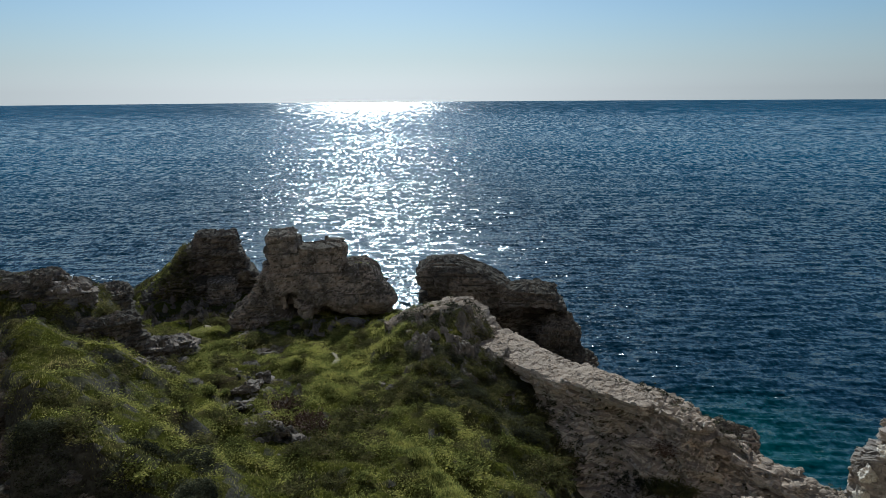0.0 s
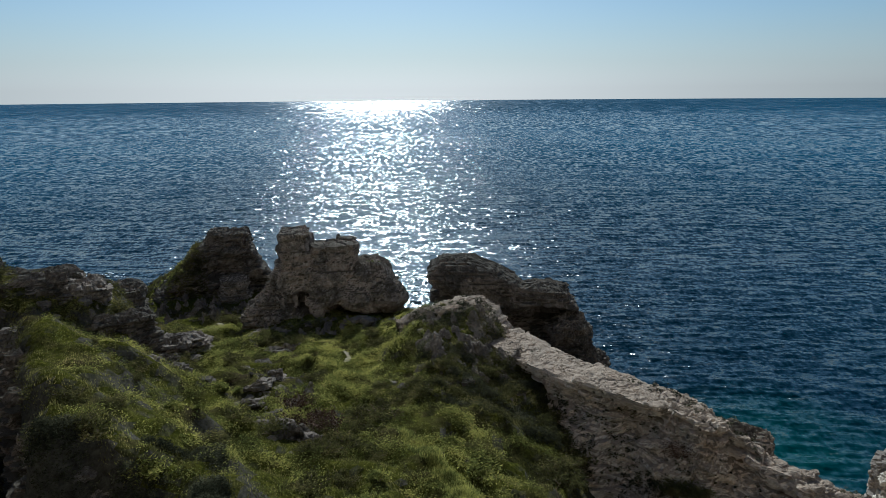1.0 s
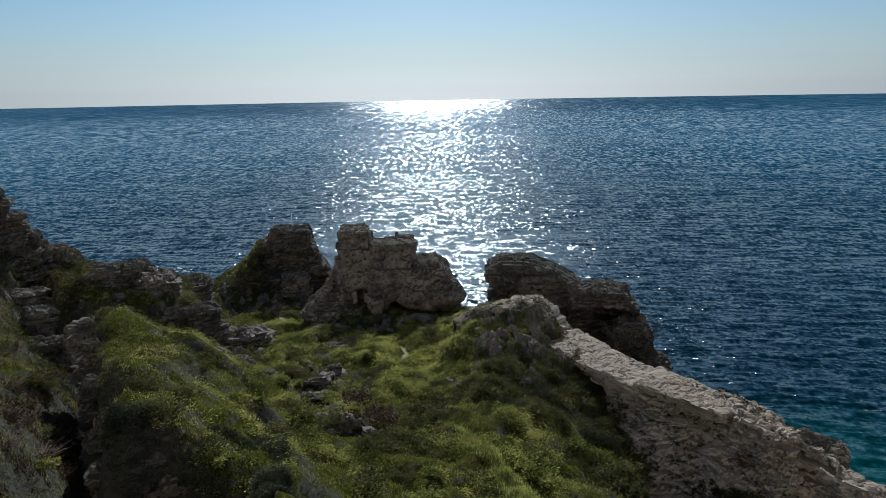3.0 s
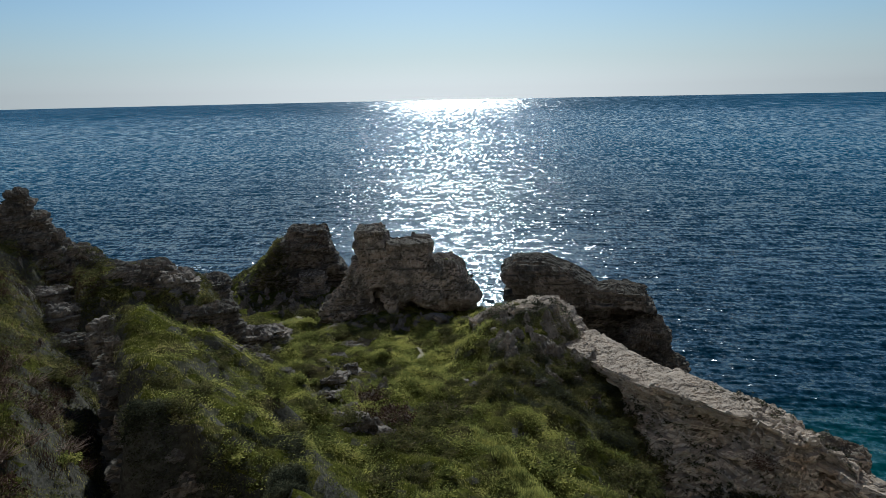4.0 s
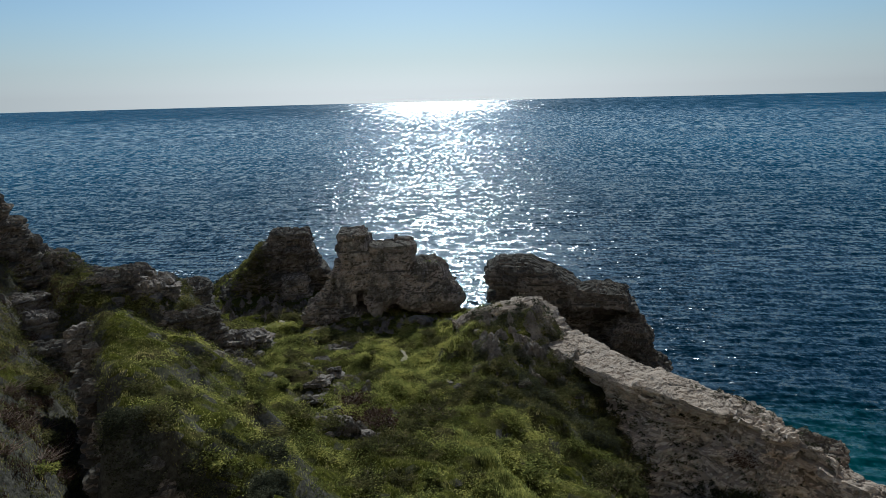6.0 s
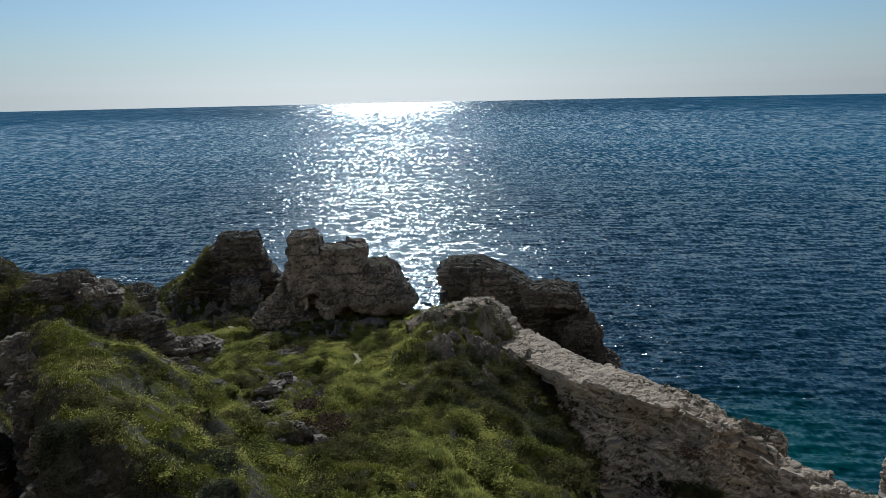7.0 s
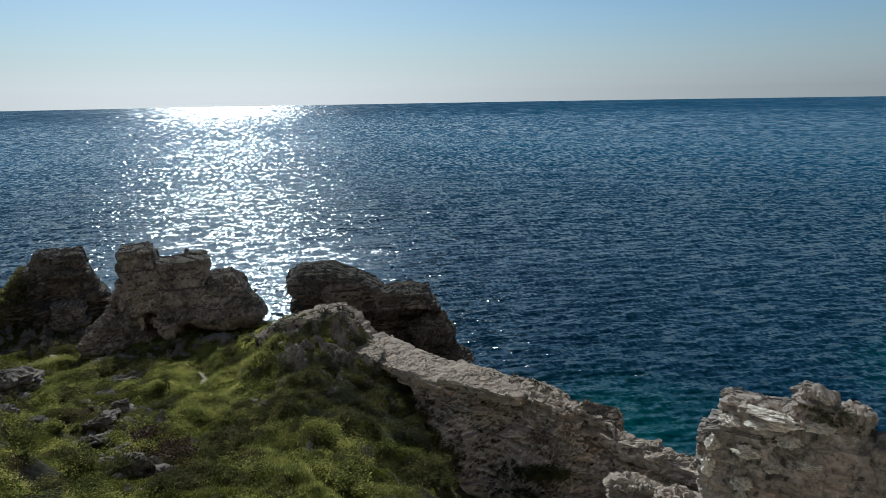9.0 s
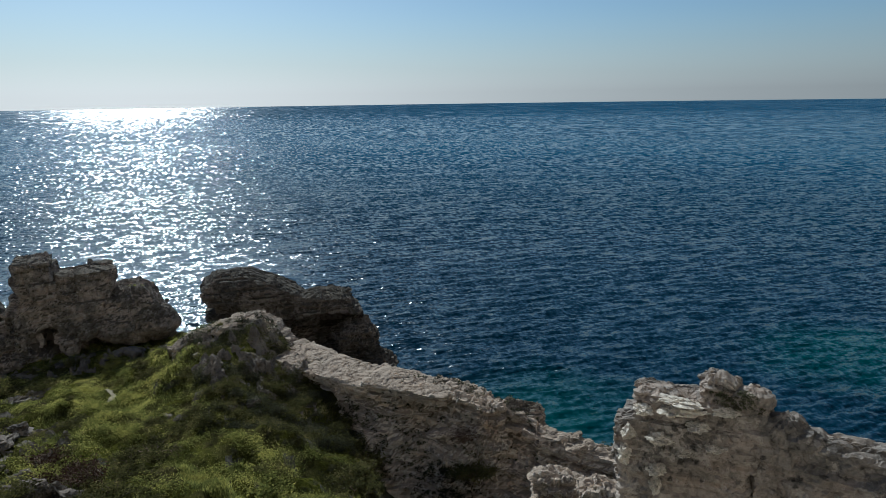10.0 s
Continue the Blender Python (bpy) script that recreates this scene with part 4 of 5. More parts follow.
rubble_slope(35.0, 44.0, 35.0, 55.0, 404, ROCK_GREY, "broken limestone ground below the crag", -0.25, 0.5)
rubble_slope(4.0, 19.5, 46.8, 52.0, 405, ROCK_GREY, "stony ground at the foot of the weathered rock", -0.15, 0.5)
rubble_slope(16.5, 29.0, 55.5, 74.0, 406, ROCK_DARK, "dark stony slope under the seaward rock", -0.1, 0.6)


# ---- vegetation ----
rng = np.random.default_rng(12)


def lay(az, d):
    x, y = spot(az, d)
    return x, y, float(land(np.array([x]), np.array([y]))[0])


def scatter(count, az_from, az_to, d_from, d_to, steepest=1.1, seed=0):
    """Random places on the ground within a stretch of the plan, away from steep drops."""
    r = np.random.default_rng(seed)
    az = r.uniform(az_from, az_to, count)
    d = np.sqrt(r.uniform(d_from ** 2, d_to ** 2, count))
    x, y = -d * np.sin(np.radians(az)), d * np.cos(np.radians(az))
    z = land(x, y)
    e = 0.4
    slope = np.hypot(land(x + e, y) - z, land(x, y + e) - z) / e
    keep = (slope < steepest) & (coast_distance(x, y) > 0.6)
    return np.stack([x, y, z], 1)[keep]


def patchy(places, size, low, high, seed):
    """Thins places out in drifts."""
    f = fractal(places * np.array([1, 1, 0]) / size, 3, seed)
    return places[np.random.default_rng(seed).uniform(0, 1, len(places)) < smooth(low, high, f)]


BANK = ((17.0, 36.0), (18.3, 33.0), (18.6, 29.5), (16.6, 26.8), (14.0, 25.2))
WAYS = (((10.3, 42.4), (10.05, 41.3), (10.18, 40.4), (10.4, 39.6)), ((23.2, 56.0), (22.6, 56.5), (21.85, 56.7), (21.3, 56), (20.97, 55), (21.6, 53.6)))
SUN_STRIP = ((-1.2, 21.4), (-0.7, 22.0), (0.7, 22.9), (2.07, 23.7), (3.4, 25.4), (4.8, 27.1))


def gap_to(places, line):
    """How far places lie from a line in plan."""
    best = np.full(len(places), 1e9)
    for q, r in zip(line, line[1:]):
        a, b = np.array(spot(*q)), np.array(spot(*r))
        t = np.clip(((places[:, :2] - a) @ (b - a)) / ((b - a) @ (b - a)), 0, 1)
        best = np.minimum(best, np.linalg.norm(places[:, :2] - a - t[:, None] * (b - a), axis=1))
    return best


def bare(places):
    """Leaves the stony bank, the trodden ground and the bright strip free."""
    keep = gap_to(places, BANK) > 0.45 + 0.8 * fractal(places * 0.7, 2, 55)
    for line in WAYS:
        keep &= gap_to(places, line) > 0.45
    return places[keep & (gap_to(places, SUN_STRIP) > 0.7)]


def blades(places, per, tall, wide, spread, seed, lean=0.5):
    """Tapered grass blades, one triangle each, several to a tuft."""
    r = np.random.default_rng(seed)
    n = len(places) * per
    root = np.repeat(places, per, 0) + np.stack([r.normal(0, spread, n), r.normal(0, spread, n), np.full(n, -0.03)], 1)
    turn = r.uniform(0, 2 * math.pi, n)
    h = tall * r.uniform(0.5, 1.25, n) * np.repeat(r.uniform(0.6, 1.3, len(places)), per)
    side = np.stack([np.cos(turn), np.sin(turn), 0 * turn], 1) * (wide * r.uniform(0.7, 1.3, n))[:, None]
    tip_way = r.uniform(0, 2 * math.pi, n)
    out = np.stack([np.cos(tip_way), np.sin(tip_way), 0 * turn], 1) * (h * lean * r.uniform(0.2, 1.2, n))[:, None]
    mid = root + out * 0.35 + np.array([0, 0, 1]) * (h * 0.6)[:, None]
    tip = root + out + np.array([0, 0, 1]) * h[:, None]
    verts = np.stack([root - side / 2, root + side / 2, mid * 0.4 + tip * 0.6], 1).reshape(-1, 3)
    return verts, [tuple(q) for q in np.arange(n * 3).reshape(-1, 3).tolist()]


def leaves(centres, size, seed, flat=0.5):
    """Small folded leaves, one at each centre."""
    r = np.random.default_rng(seed)
    n = len(centres)
    a = r.normal(0, 1, (n, 3)) * np.array([1, 1, flat])
    a /= np.linalg.norm(a, axis=1, keepdims=True)
    b = np.cross(a, r.normal(0, 1, (n, 3)))
    b /= np.linalg.norm(b, axis=1, keepdims=True)
    s = (size * r.uniform(0.6, 1.4, n))[:, None]
    verts = np.stack([centres - a * s, centres + b * s * 0.45, centres + a * s, centres - b * s * 0.45], 1).reshape(-1, 3)
    base = np.arange(n) * 4
    return verts, [tuple(q) for q in np.stack([base, base + 1, base + 2, base + 3], 1).tolist()]


def domes(places, radius, height, per, seed):
    """Leaf places filling low cushions."""
    r = np.random.default_rng(seed)
    n = len(places) * per
    k = np.repeat(r.uniform(0.5, 1.4, len(places)), per)
    v = r.normal(0, 1, (n, 3))
    v /= np.linalg.norm(v, axis=1, keepdims=True)
    v *= (r.uniform(0.25, 1, n) ** 0.5)[:, None]
    v[:, 2] = np.abs(v[:, 2])
    return np.repeat(places, per, 0) + v * np.stack([k * radius, k * radius, k * height], 1)


def stuff(name, made, mat, label, category):
    ob = mesh_object(name, *made, mat, False)
    return tagged(ob, label, category, kind="stuff")


meadow = scatter(150000, -24, 48, 17, 72, 2.6, 1)
meadow = meadow[(np.hypot(meadow[:, 0], meadow[:, 1]) < 56) | (rng.uniform(0, 1, len(meadow)) < 0.12)]
stuff("grass", blades(patchy(bare(meadow), 3.0, -1.7, -0.5, 2), 6, 0.12, 0.022, 0.11, 3), GRASS, "short yellow-green coastal grass on the slope", "grass")
slope = scatter(22000, 36.5, 52, 15, 60, 2.4, 4)
# lighter blades paint sunlight onto the saddle
saddle = patchy(bare(scatter(15000, 3.5, 22, 36.5, 48.5, 1.6, 71)), 1.6, -0.4, 0.3, 72)
stuff("sunlit_grass", blades(saddle, 7, 0.17, 0.028, 0.1, 73), HERB, "grass coloured bright for the sunlit saddle below the rocks", "grass")
stuff("dry_grass", blades(patchy(slope, 1.6, -0.4, 0.5, 5), 7, 0.3, 0.026, 0.12, 6, 0.8), SHRUB_DRY, "dry brown stalks on the far side of the gully", "dry grass")
herb = patchy(np.concatenate([scatter(14500, 2.5, 34, 18, 56, 2.4, 7), scatter(1800, -12, 3, 18, 30, 1.3, 47)]), 1.4, -0.2, 0.5, 8)
turned = np.degrees(np.arctan2(-herb[:, 0], herb[:, 1]))
herb = herb[(turned < 22) | (rng.uniform(0, 1, len(herb)) < 0.6)]
stuff("herbs", leaves(domes(bare(herb), 0.36, 0.36, 50, 9), 0.036, 10), HERB, "bright green leafy herbs in drifts", "herbs")
# the dark tufts also stand in for shade on this slope
shoulder = patchy(scatter(8500, -10.5, 3.5, 31, 44.5, 3.0, 57), 1.0, -0.15, 0.45, 58)
stuff("dark_scrub", leaves(domes(shoulder, 0.28, 0.3, 34, 59), 0.042, 60), SCRUB_DARK, "dark dry tufts between the stones of the shoulder", "scrub")
rubble = np.concatenate([patchy(scatter(3600, -10.5, 4.5, 26, 42.5, 2.0, 17), 1.3, 0.1, 0.7, 18), patchy(scatter(2400, 15, 30, 56, 77, 2.2, 27), 2.0, -0.4, 0.5, 28), patchy(scatter(3600, 35.6, 52, 16, 58, 4.0, 37), 1.8, -0.3, 0.4, 38)])
stuff("scrub", leaves(domes(rubble, 0.38, 0.38, 36, 19), 0.044, 20), SHRUB, "dark low scrub covering the shoulder of the ridge", "scrub")


# plants that have taken root on the rocks themselves
def rock_scrub(points, keep, count, radius, seed, mat, label):
    r = np.random.default_rng(seed)
    q = points[keep]
    q = q[r.integers(0, len(q), count)]
    q = patchy(q, 1.3, -0.35, 0.4, seed)
    stuff("rock_scrub", leaves(domes(q, radius, radius, 26, seed), 0.06, seed + 1), mat, label, "scrub")


seaward = MASSES["seaward_rock"][0]
lean_x = spot(20, 67)[0]
rock_scrub(seaward, (seaward[:, 2] > 12.0) & (seaward[:, 2] < 19.6) & (seaward[:, 0] < lean_x - 1.2) & (seaward[:, 1] < 64.5), 2600, 0.34, 301, SHRUB, "dark green scrub on the flank of the seaward rock")
rock_scrub(seaward, (seaward[:, 2] > 11.0) & (seaward[:, 2] < 18.6) & (seaward[:, 0] < lean_x - 3.0) & (seaward[:, 1] < 66.5), 1300, 0.26, 341, HERB, "olive green turf on the slope of the seaward rock")
block_top = MASSES["weathered_rock"][2]
rock_scrub(block_top, block_top[:, 2] > 19.9, 60, 0.16, 331, HERB, "small green tufts on top of the weathered rock")
crag = np.concatenate([MASSES["western_crag"][0], MASSES["western_crag"][2]])
rock_scrub(crag, (crag[:, 2] > 19.0) & (crag[:, 2] < 23.8), 1500, 0.32, 311, SHRUB, "dark green scrub round the foot of the crag")
turf = patchy(scatter(36000, 23, 46, 36, 57, 1.6, 461), 2.2, -0.5, 0.2, 462)
stuff("shelf_grass", blades(turf, 6, 0.16, 0.028, 0.1, 463), GRASS, "olive turf between the rocks of the shelf", "grass")
bench = patchy(scatter(3000, 23, 47, 37, 58, 4.0, 321), 1.5, -0.2, 0.5, 322) + np.array([0, 0, 0.22])
stuff("shelf_scrub", leaves(domes(bench, 0.36, 0.34, 26, 323), 0.06, 324), SHRUB, "dark olive plants between the rocks of the shelf", "scrub")


# tufts and low bushes rooted on the face of the ridge, thick in its two hollows
def face_scrub():
    r = np.random.default_rng(77)
    face = RIDGE_FACE[0]
    made = []
    for count, radius, height, per, zones in ((7000, 0.15, 0.16, 20, False), (10500, 0.26, 0.3, 24, True)):
        i, j = r.integers(0, face.shape[0], count), r.integers(0, face.shape[1], count)
        q = face[i, j]
        az = np.degrees(np.arctan2(-q[:, 0], q[:, 1]))
        k = i / 46
        noise = fractal(q * 0.8, 3, 78)
        hollow = np.maximum(np.exp(-((az + 10.0) / 1.7) ** 2) * smooth(0.55, 0.4, k), np.exp(-((az + 20.2) / 2.0) ** 2) * smooth(0.6, 0.45, k))
        hollow = np.maximum(hollow, smooth(-7.5, -3.5, az) * smooth(1.0, 0.75, k) * 0.6)
        hollow = np.maximum(hollow, smooth(-8.0, -3.0, az) * 0.19)
        chance = np.clip(hollow * 2.2 - 0.25 + 0.4 * noise, 0, 1) if zones else np.clip(0.25 + 0.5 * np.exp(-((az + 12) / 4.5) ** 2) + 0.9 * noise, 0, 1) * smooth(0.9, 0.7, k) * smooth(-29, -25, az)
        q = q[r.uniform(0, 1, count) < chance]
        made.append(domes(q, radius, height, per, 79 + per))
    stuff("face_scrub", leaves(np.concatenate(made), 0.056, 81), SCRUB_DARK, "dark tufts and low bushes rooted on the rock face", "scrub")


face_scrub()
tuft = np.random.default_rng(85)
crest_tufts = np.array(RIDGE_TOP)[tuft.integers(0, len(RIDGE_TOP), 420)] + tuft.normal(0, 0.3, (420, 3)) * np.array([1, 1, 0.1])
stuff("crest_tufts", leaves(domes(patchy(crest_tufts, 1.2, -0.1, 0.5, 86), 0.13, 0.12, 40, 87), 0.03, 88), SCRUB_DARK, "small dark tufts on the crest of the ridge", "scrub")


# dark tufts for moss and for the shade in this hollow
moss = np.random.default_rng(91)
damp = np.array([8.84, 8.93, 28.42]) + moss.normal(0, 1, (60, 1)) * np.array([0.14, -0.15, 0]) + moss.normal(0, 0.09, (60, 3))
stuff("moss", leaves(domes(damp, 0.07, 0.07, 60, 92), 0.014, 93), SCRUB_DARK, "dark moss and filled-in shade in the hollow of the rock wall", "moss")


def strip_places(points, count, wide, seed):
    """Places along a line on the ground."""
    r = np.random.default_rng(seed)
    k = r.uniform(0, len(points) - 1, count)
    az = np.interp(k, range(len(points)), [q[0] for q in points])
    d = np.interp(k, range(len(points)), [q[1] for q in points])
    x, y = -d * np.sin(np.radians(az)) + r.normal(0, wide, count), d * np.cos(np.radians(az)) + r.normal(0, wide, count)
    return np.stack([x, y, land(x, y) + 0.04], 1)


# bright blades put in for a bank that faces the sun
stuff("lush_grass", blades(strip_places(SUN_STRIP, 4200, 0.24, 61), 7, 0.2, 0.03, 0.07, 62), HERB, "strip of grass coloured bright for a sunlit bank beside the footpath", "grass")
# dark leaves added to deepen the shaded cavity under the turf
hanging = patchy(scatter(9000, 22, 37, 12.5, 22.0, 40.0, 441), 1.1, -0.25, 0.4, 442)
stuff("hanging_scrub", leaves(domes(hanging, 0.2, 0.22, 24, 443), 0.04, 444), SCRUB_DARK, "dark plants added to deepen the shade under the edge of the turf", "scrub")


def tube(points, r0, r1, sides=5):
    verts, n = [], len(points)
    for i, q in enumerate(points):
        t = (points[min(i + 1, n - 1)] - points[max(i - 1, 0)]).normalized()
        a = t.orthogonal().normalized()
        b = t.cross(a)
        rad = r0 + (r1 - r0) * i / (n - 1)
        for k in range(sides):
            w = 2 * math.pi * k / sides
            verts.append(tuple(q + (a * math.cos(w) + b * math.sin(w)) * rad))
    return verts, grid_faces(n, sides, True)


def join(meshes):
    verts, faces, base = [], [], 0
    for v, f in meshes:
        verts += [tuple(q) for q in v]
        faces += [tuple(i + base for i in q) for q in f]
        base += len(v)
    return verts, faces


def make_shrub(seed, mat, label, wide, tall, count, twigs):
    """A shrub with bent stems and a broken crown of small leaves."""
    r = random.Random(seed)
    nr = np.random.default_rng(seed)
    base = new("shrub")
    stems, tips = [], []
    for k in range(twigs):
        a = r.uniform(0, 6.28)
        reach = wide * r.uniform(0.3, 1.0)
        high = tall * r.uniform(0.55, 1.05) * math.sqrt(max(0.15, 1 - (reach / wide) ** 2 * 0.7))
        pts = [Vector((0.05 * math.cos(a), 0.05 * math.sin(a), -0.1))]
        for j in range(1, 5):
            q = j / 4
            pts.append(Vector((math.cos(a) * reach * q + r.gauss(0, 0.04), math.sin(a) * reach * q + r.gauss(0, 0.04), high * q ** 0.8)))
        stems.append(tube(pts, 0.022, 0.006, 4))
        tips += pts[2:]
    mesh_object("branching_stem", *join(stems), TWIG if mat is not SHRUB_DRY else TWIG_GREY, True, base)
    spots = np.array([tuple(t) for t in tips])
    pick = spots[nr.integers(0, len(spots), count)]
    centres = pick + nr.normal(0, 1, (count, 3)) * np.array([wide, wide, tall]) * 0.14
    centres[:, 2] = np.maximum(centres[:, 2], 0.02)
    mesh_object("foliage", *leaves(centres, 0.052, seed + 1), mat, False, base)
    return tagged(base, label, "shrub", "shrubs on the slope")


SHRUBS = [make_shrub(1, SHRUB, "dark green rounded shrub on the grassy slope", 0.75, 0.6, 1100, 12),
          make_shrub(2, SHRUB, "low dark green shrub with an open crown", 0.95, 0.5, 1150, 13),
          make_shrub(3, SHRUB_DRY, "brown twiggy shrub with few leaves", 0.8, 0.75, 500, 26),
          make_shrub(4, HERB, "fresh green bush among the grass", 0.6, 0.45, 900, 9),
          make_shrub(5, SHRUB_DRY, "dead shrub of bare grey branches", 0.9, 0.6, 50, 34)]


def plant(kind, az, d, size, turn, height=None):
    x, y, z = lay(az, d)
    if min(gap_to(np.array([[x, y]]), line)[0] for line in (*WAYS, SUN_STRIP)) < 0.9:
        return
    z = z if height is None else height
    m = pose(x, y, z - 0.05, 0, 0, turn) @ Matrix.Diagonal((size, size, size, 1))
    ob = copy_thing(SHRUBS[kind], m)
    ob.scale = (size, size, size)


PLANTED = [(2, 14.2, 28.6, 1.2), (2, 13.0, 27.4, 1.2), (2, 15.2, 30.2, 1.1), (2, 12.2, 26.2, 1.0), (2, 16.0, 28.0, 0.9), (0, 8.4, 30.5, 1.2), (1, 7.2, 29.0, 1.3), (0, 9.4, 28.5, 1.1), (1, 6.4, 31.5, 1.2), (0, 8.0, 27.2, 1.0),
           (0, -10.6, 28.6, 1.3), (1, -9.6, 27.6, 1.3), (0, -11.4, 27.4, 1.1), (1, -20.4, 28.2, 1.1), (2, -20.0, 29.0, 0.9), (1, 16.2, 45.0, 1.6), (1, 17.6, 45.5, 1.3), (1, 15.0, 44.6, 1.2), (0, 33.5, 24.5, 0.9), (1, 10.6, 24.5, 1.2),
           (3, 5.5, 30.5, 1.0), (3, 7.0, 34, 1.1), (3, -1.6, 24.6, 1.4), (3, -3.0, 25.6, 1.3), (3, -2.2, 23.4, 1.2), (3, 0.4, 26.0, 1.0), (3, 41.4, 24.0, 0.9), (3, 40.6, 25.6, 0.8), (3, 40.0, 27.6, 0.8), (1, 12.6, 36.5, 1.1), (1, 20.4, 41.0, 1.2)]
for i, (kind, az, d, size) in enumerate(PLANTED):
    plant(kind, az, d, size, 47 * i)
for i, (az, d, size) in enumerate(((7.4, 30.0, 1.1), (6.2, 29.6, 0.9), (8.6, 30.6, 1.0), (13.6, 27.4, 0.9), (44.4, 27.5, 1.0), (43.6, 24.0, 1.0), (42.0, 28.0, 0.9), (40.6, 33.0, 1.0), (43.2, 36.0, 1.1), (44.5, 31.0, 1.0), (41.4, 25.0, 0.8))):
    plant(4, az, d, size, 83 * i)
# shrubs rooted in the face of the ridge
for i, (kind, az, d, size, height) in enumerate(((0, -10.4, 31.8, 1.3, 15.3), (1, -11.4, 31.2, 1.3, 15.0), (0, -9.8, 32.2, 1.2, 15.6), (1, -10.6, 30.6, 1.3, 14.6), (2, -20.8, 29.9, 0.9, 17.1),
                                                 (0, -21.8, 29.0, 1.1, 15.6), (1, -20.4, 29.4, 1.0, 15.4), (0, -23.0, 28.8, 0.9, 15.9), (1, -9.4, 33.6, 1.0, 16.2))):
    plant(kind, az, d, size, 61 * i, height)
pick = random.Random(8)
for i in range(130):
    plant(pick.choice((0, 1, 1, 1, 0, 3)), pick.uniform(3, 33), pick.uniform(20, 50), 0.4 + 0.75 * pick.random() ** 1.5, pick.uniform(0, 360))
for i in range(34):
    plant(pick.choice((0, 1, 1)), pick.uniform(-11, 3.5), pick.uniform(29, 40), pick.uniform(0.5, 1.0), pick.uniform(0, 360))
for i in range(72):
    plant(pick.choice((2, 2, 2, 4, 4, 0, 1)), pick.uniform(39.5, 49), pick.uniform(19, 48), pick.uniform(0.6, 1.2), pick.uniform(0, 360))
for k in SHRUBS:
    for o in (k, *k.children_recursive):
        bpy.data.objects.remove(o)


# ---- tall dead stalks ----
def dry_stalk(az, d, tall, seed):
    r = random.Random(seed)
    x, y, z = lay(az, d)
    pts = [Vector((x + r.gauss(0, 0.03) * k, y + 0.02 * k, z - 0.1 + tall * k / 6)) for k in range(7)]
    made = [tube(pts, 0.02, 0.009)]
    for k in range(4, 7):
        side = Vector((r.uniform(-0.12, 0.12), r.uniform(-0.1, 0.1), 0.14))
        made.append(tube([pts[k], pts[k] + side * 0.5, pts[k] + side], 0.009, 0.005, 4))
    tagged(mesh_object("dry_stalk", *join(made), TWIG_GREY), "tall dead pale flower stalk standing in the grass", "plant stalk")


dry_stalk(-10.2, 24.0, 1.3, 1)
dry_stalk(-14.4, 24.5, 1.4, 2)


# ---- loose stones ----
def stone_mesh(seed):
    bm = bmesh.new()
    bmesh.ops.create_icosphere(bm, subdivisions=3, radius=1.0)
    p = np.array([v.co for v in bm.verts])
    q = p * np.array([1.0, 0.85, 0.62])
    q = np.sign(q) * np.abs(q) ** 0.62
    q = weather(q + seed * 9.0, p, 0.5, 0.16, seed, 0.35, fine=0.05, joint=0.7) - seed * 9.0
    for v, c in zip(bm.verts, q):
        v.co = c
    me = bpy.data.meshes.new("stone")
    bm.to_mesh(me)
    bm.free()
    me.materials.append(ROCK_GREY if seed % 3 else ROCK_DARK)
    return me


STONES = [stone_mesh(s) for s in range(1, 7)]


def stone(az, d, size, label, turn, group=""):
    x, y, z = lay(az, d)
    ob = new("stone", STONES[int(turn) % 6])
    ob.matrix_world = pose(x, y, z - size * 0.3, turn % 23 - 11, turn % 17 - 8, turn) @ Matrix.Diagonal((size, size, size, 1))
    tagged(ob, label, "stone", group)


LOOSE = "loose weathered stone half sunk in the grass"
for i, (az, d, size) in enumerate(((22.9, 33.2, 0.55), (9.2, 50.0, 1.0), (8.2, 49.4, 0.7), (13.0, 28.3, 0.6), (7.2, 34.0, 0.45), (6.2, 35.0, 0.5), (5.0, 33.5, 0.4), (19.5, 38.5, 0.5),
                                   (27.0, 34.0, 0.4), (17.8, 40.0, 0.5))):
    stone(az, d, size, LOOSE, 31 * i + 5)
for i in range(70):
    k = pick.uniform(0, 4)
    stone(np.interp(k, range(5), [q[0] for q in BANK]) + pick.gauss(0, 1.1), np.interp(k, range(5), [q[1] for q in BANK]) + pick.gauss(0, 0.7), 0.1 + 0.32 * pick.random() ** 2, "grey limestone rubble stone in a broken bank", pick.uniform(0, 360), "stones of the broken bank")
ob = new("stone", STONES[3])
ob.matrix_world = pose(*lay(34.2, 21.6)[:2], 22.5, 0, 10, 40) @ Matrix.Diagonal((0.62, 0.5, 0.45, 1))
tagged(ob, "smooth pale boulder under the edge of the turf", "stone")
for i in range(34):
    stone(pick.uniform(4, 19), pick.uniform(48.5, 50.5), pick.uniform(0.14, 0.4), "grey limestone stone fallen at the foot of the rock", pick.uniform(0, 360), "stones below the weathered rock")
for i in range(120):
    stone(pick.uniform(-8, 4.0), pick.uniform(33, 43), 0.1 + 0.26 * pick.random() ** 2, "grey limestone rubble on the shoulder of the ridge", pick.uniform(0, 360), "rubble on the shoulder")
for i in range(40):
    stone(pick.uniform(23, 38), pick.uniform(38, 52), pick.uniform(0.2, 0.6), "broken limestone block on the rocky shelf", pick.uniform(0, 360), "blocks on the shelf")


PALE_STONES = [m.copy() for m in STONES]
for m in PALE_STONES:
    m.materials[0] = ROCK_PALE
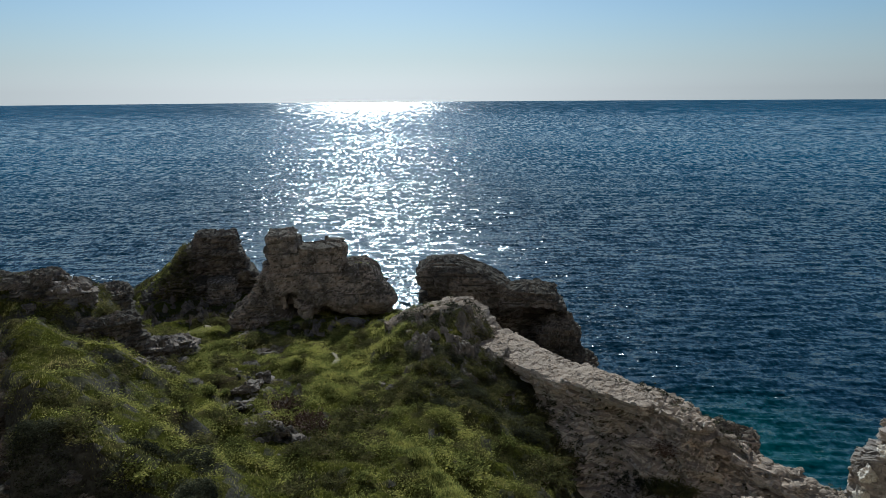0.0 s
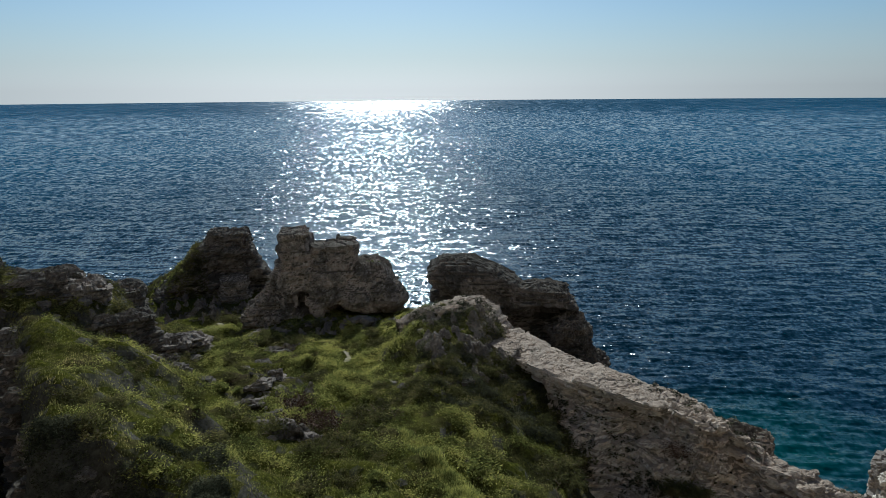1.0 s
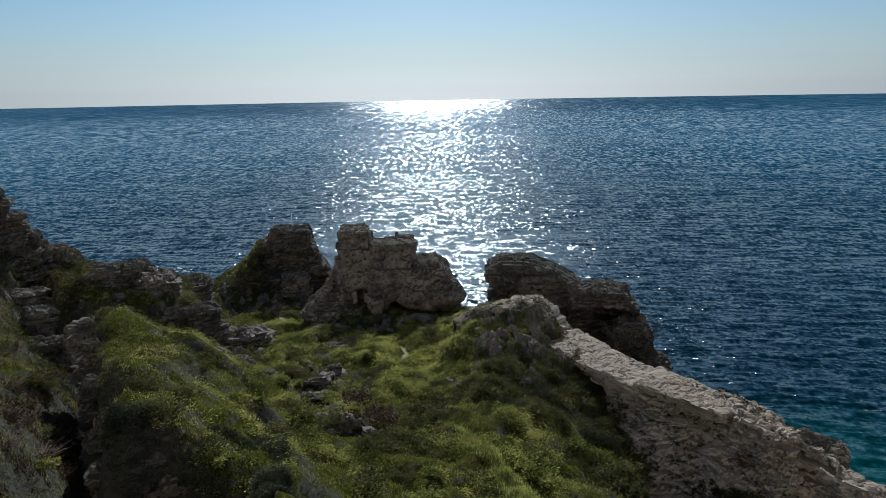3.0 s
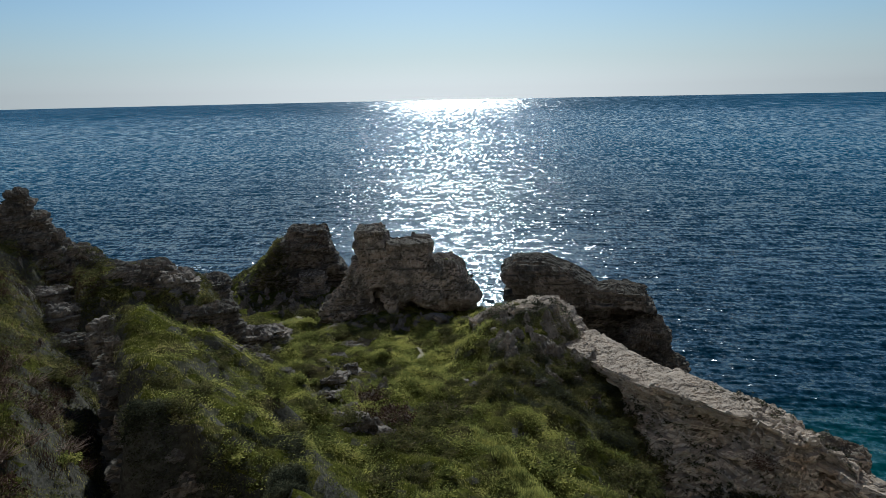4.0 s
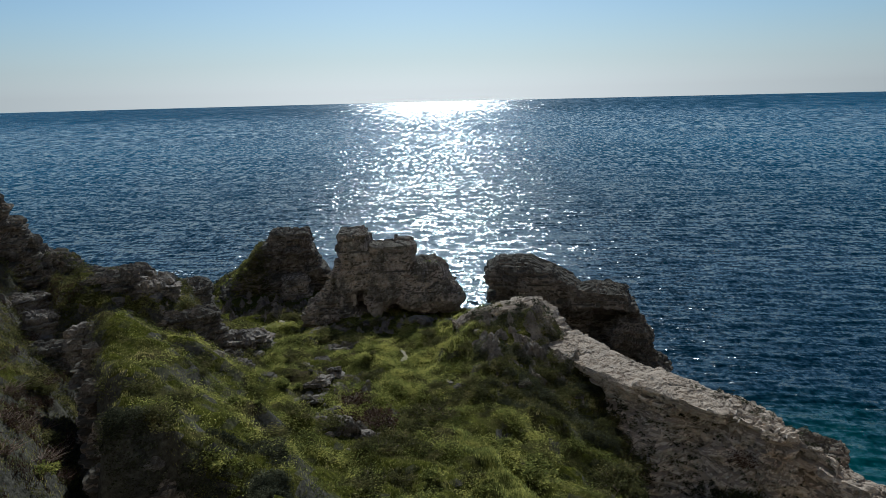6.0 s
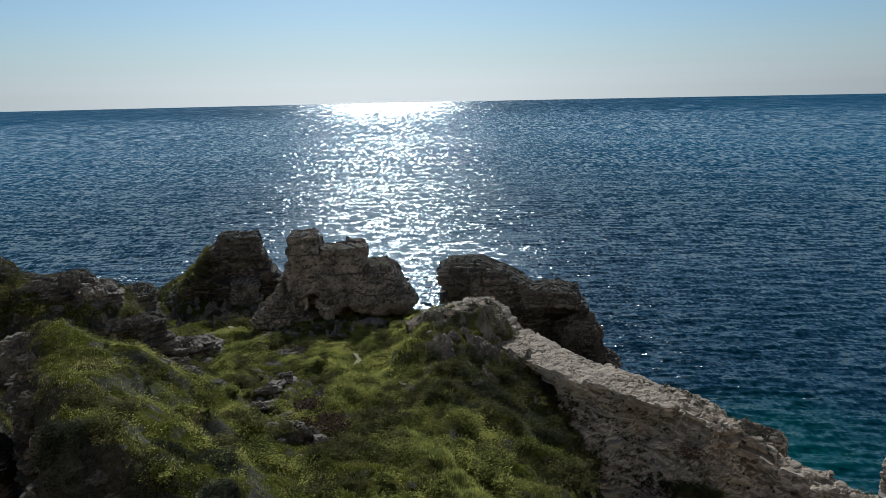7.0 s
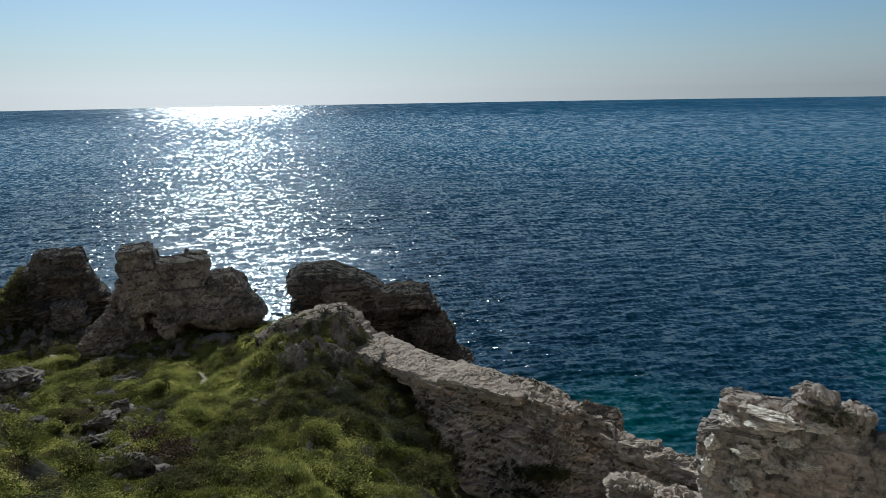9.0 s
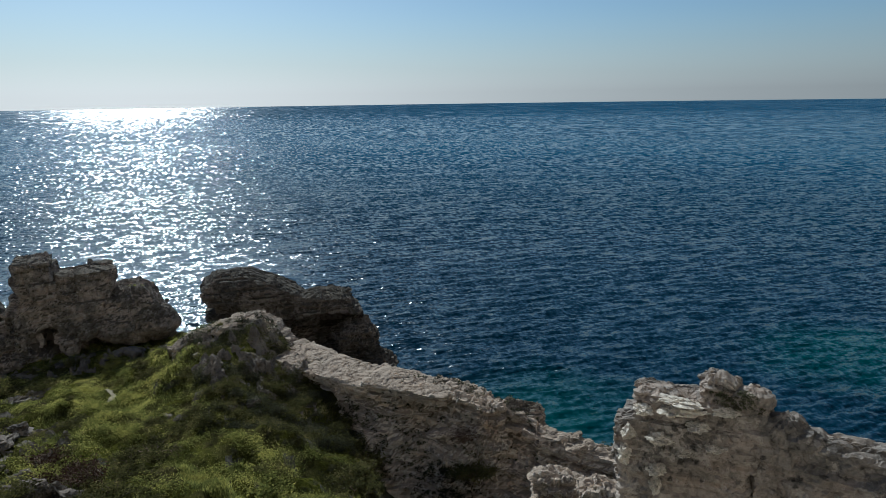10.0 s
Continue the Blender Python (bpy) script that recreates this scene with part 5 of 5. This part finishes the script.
for i in range(80):
    x, y, z = pick.choice(RIDGE_TOP)
    size, turn = 0.08 + 0.24 * pick.random() ** 2, pick.uniform(0, 360)
    ob = new("stone", PALE_STONES[i % 6])
    ob.matrix_world = pose(x + pick.gauss(0, 0.2), y + pick.gauss(0, 0.2), z - 0.05, turn % 23 - 11, turn % 17 - 8, turn) @ Matrix.Diagonal((size, size, size * 0.8, 1))
    tagged(ob, "pale limestone fragment lying on the crest of the ridge", "stone", "fragments on the crest")


# ---- footpath ----
def footpath(points, wide, seed):
    """A narrow worn strip that follows the ground."""
    pts = [Vector(spot(a, d)) for a, d in points]
    line = []
    for a, b in zip(pts, pts[1:]):
        n = max(2, int((b - a).length / 0.2))
        line += [a.lerp(b, k / n) for k in range(n)]
    line = np.array([tuple(q) for q in line])
    t = np.gradient(line, axis=0)
    t /= np.linalg.norm(t, axis=1, keepdims=True)
    across = np.stack([t[:, 1], -t[:, 0]], 1)
    q3 = np.concatenate([line, np.zeros((len(line), 1))], 1)
    mid = fractal(q3 * 0.5, 2, seed) * 0.25
    w = wide * (1 + 0.5 * fractal(q3 * 1.1, 2, seed + 3))
    rows = []
    for k in np.linspace(-0.5, 0.5, 7):
        xy = line + across * (mid + w * k)[:, None]
        rows.append(np.concatenate([xy, (land(xy[:, 0], xy[:, 1]) + 0.05 - 0.16 * k * k)[:, None]], 1))
    p = np.stack(rows, 1).reshape(-1, 3)
    ob = mesh_object("footpath", p, grid_faces(len(line), 7, False), PATH_SOIL)
    tagged(ob, "narrow worn footpath of pale trodden soil", "footpath", kind="structure")


footpath(WAYS[0], 0.42, 1)
footpath(WAYS[1], 0.5, 2)


# ---- broken water ----
def foam(az, d, wide, deep, seed):
    """A thin ragged raft of white water."""
    r = random.Random(seed)
    x0, y0 = spot(az, d)
    verts, faces = [], []
    for k in range(7):
        cx, cy = r.gauss(0, wide * 0.35), r.gauss(0, deep * 0.35)
        w, h = wide * r.uniform(0.08, 0.28), deep * r.uniform(0.08, 0.28)
        base = len(verts)
        for j in range(12):
            q = 2 * math.pi * j / 12
            g = r.uniform(0.5, 1.2)
            verts.append((x0 + cx + math.cos(q) * w * g, y0 + cy + math.sin(q) * h * g, 0.34))
        faces.append(tuple(range(base, base + 12)))
    tagged(mesh_object("sea_foam", verts, faces, FOAM, False), "small patch of white foam on the sea", "foam", kind="stuff")


for i, (az, d, wide, deep) in enumerate(((-4.9, 190, 2.6, 3.0), (29.8, 138, 2.4, 3), (28.6, 136, 1.6, 2), (31.0, 142, 1.6, 2))):
    foam(az, d, wide, deep, i)
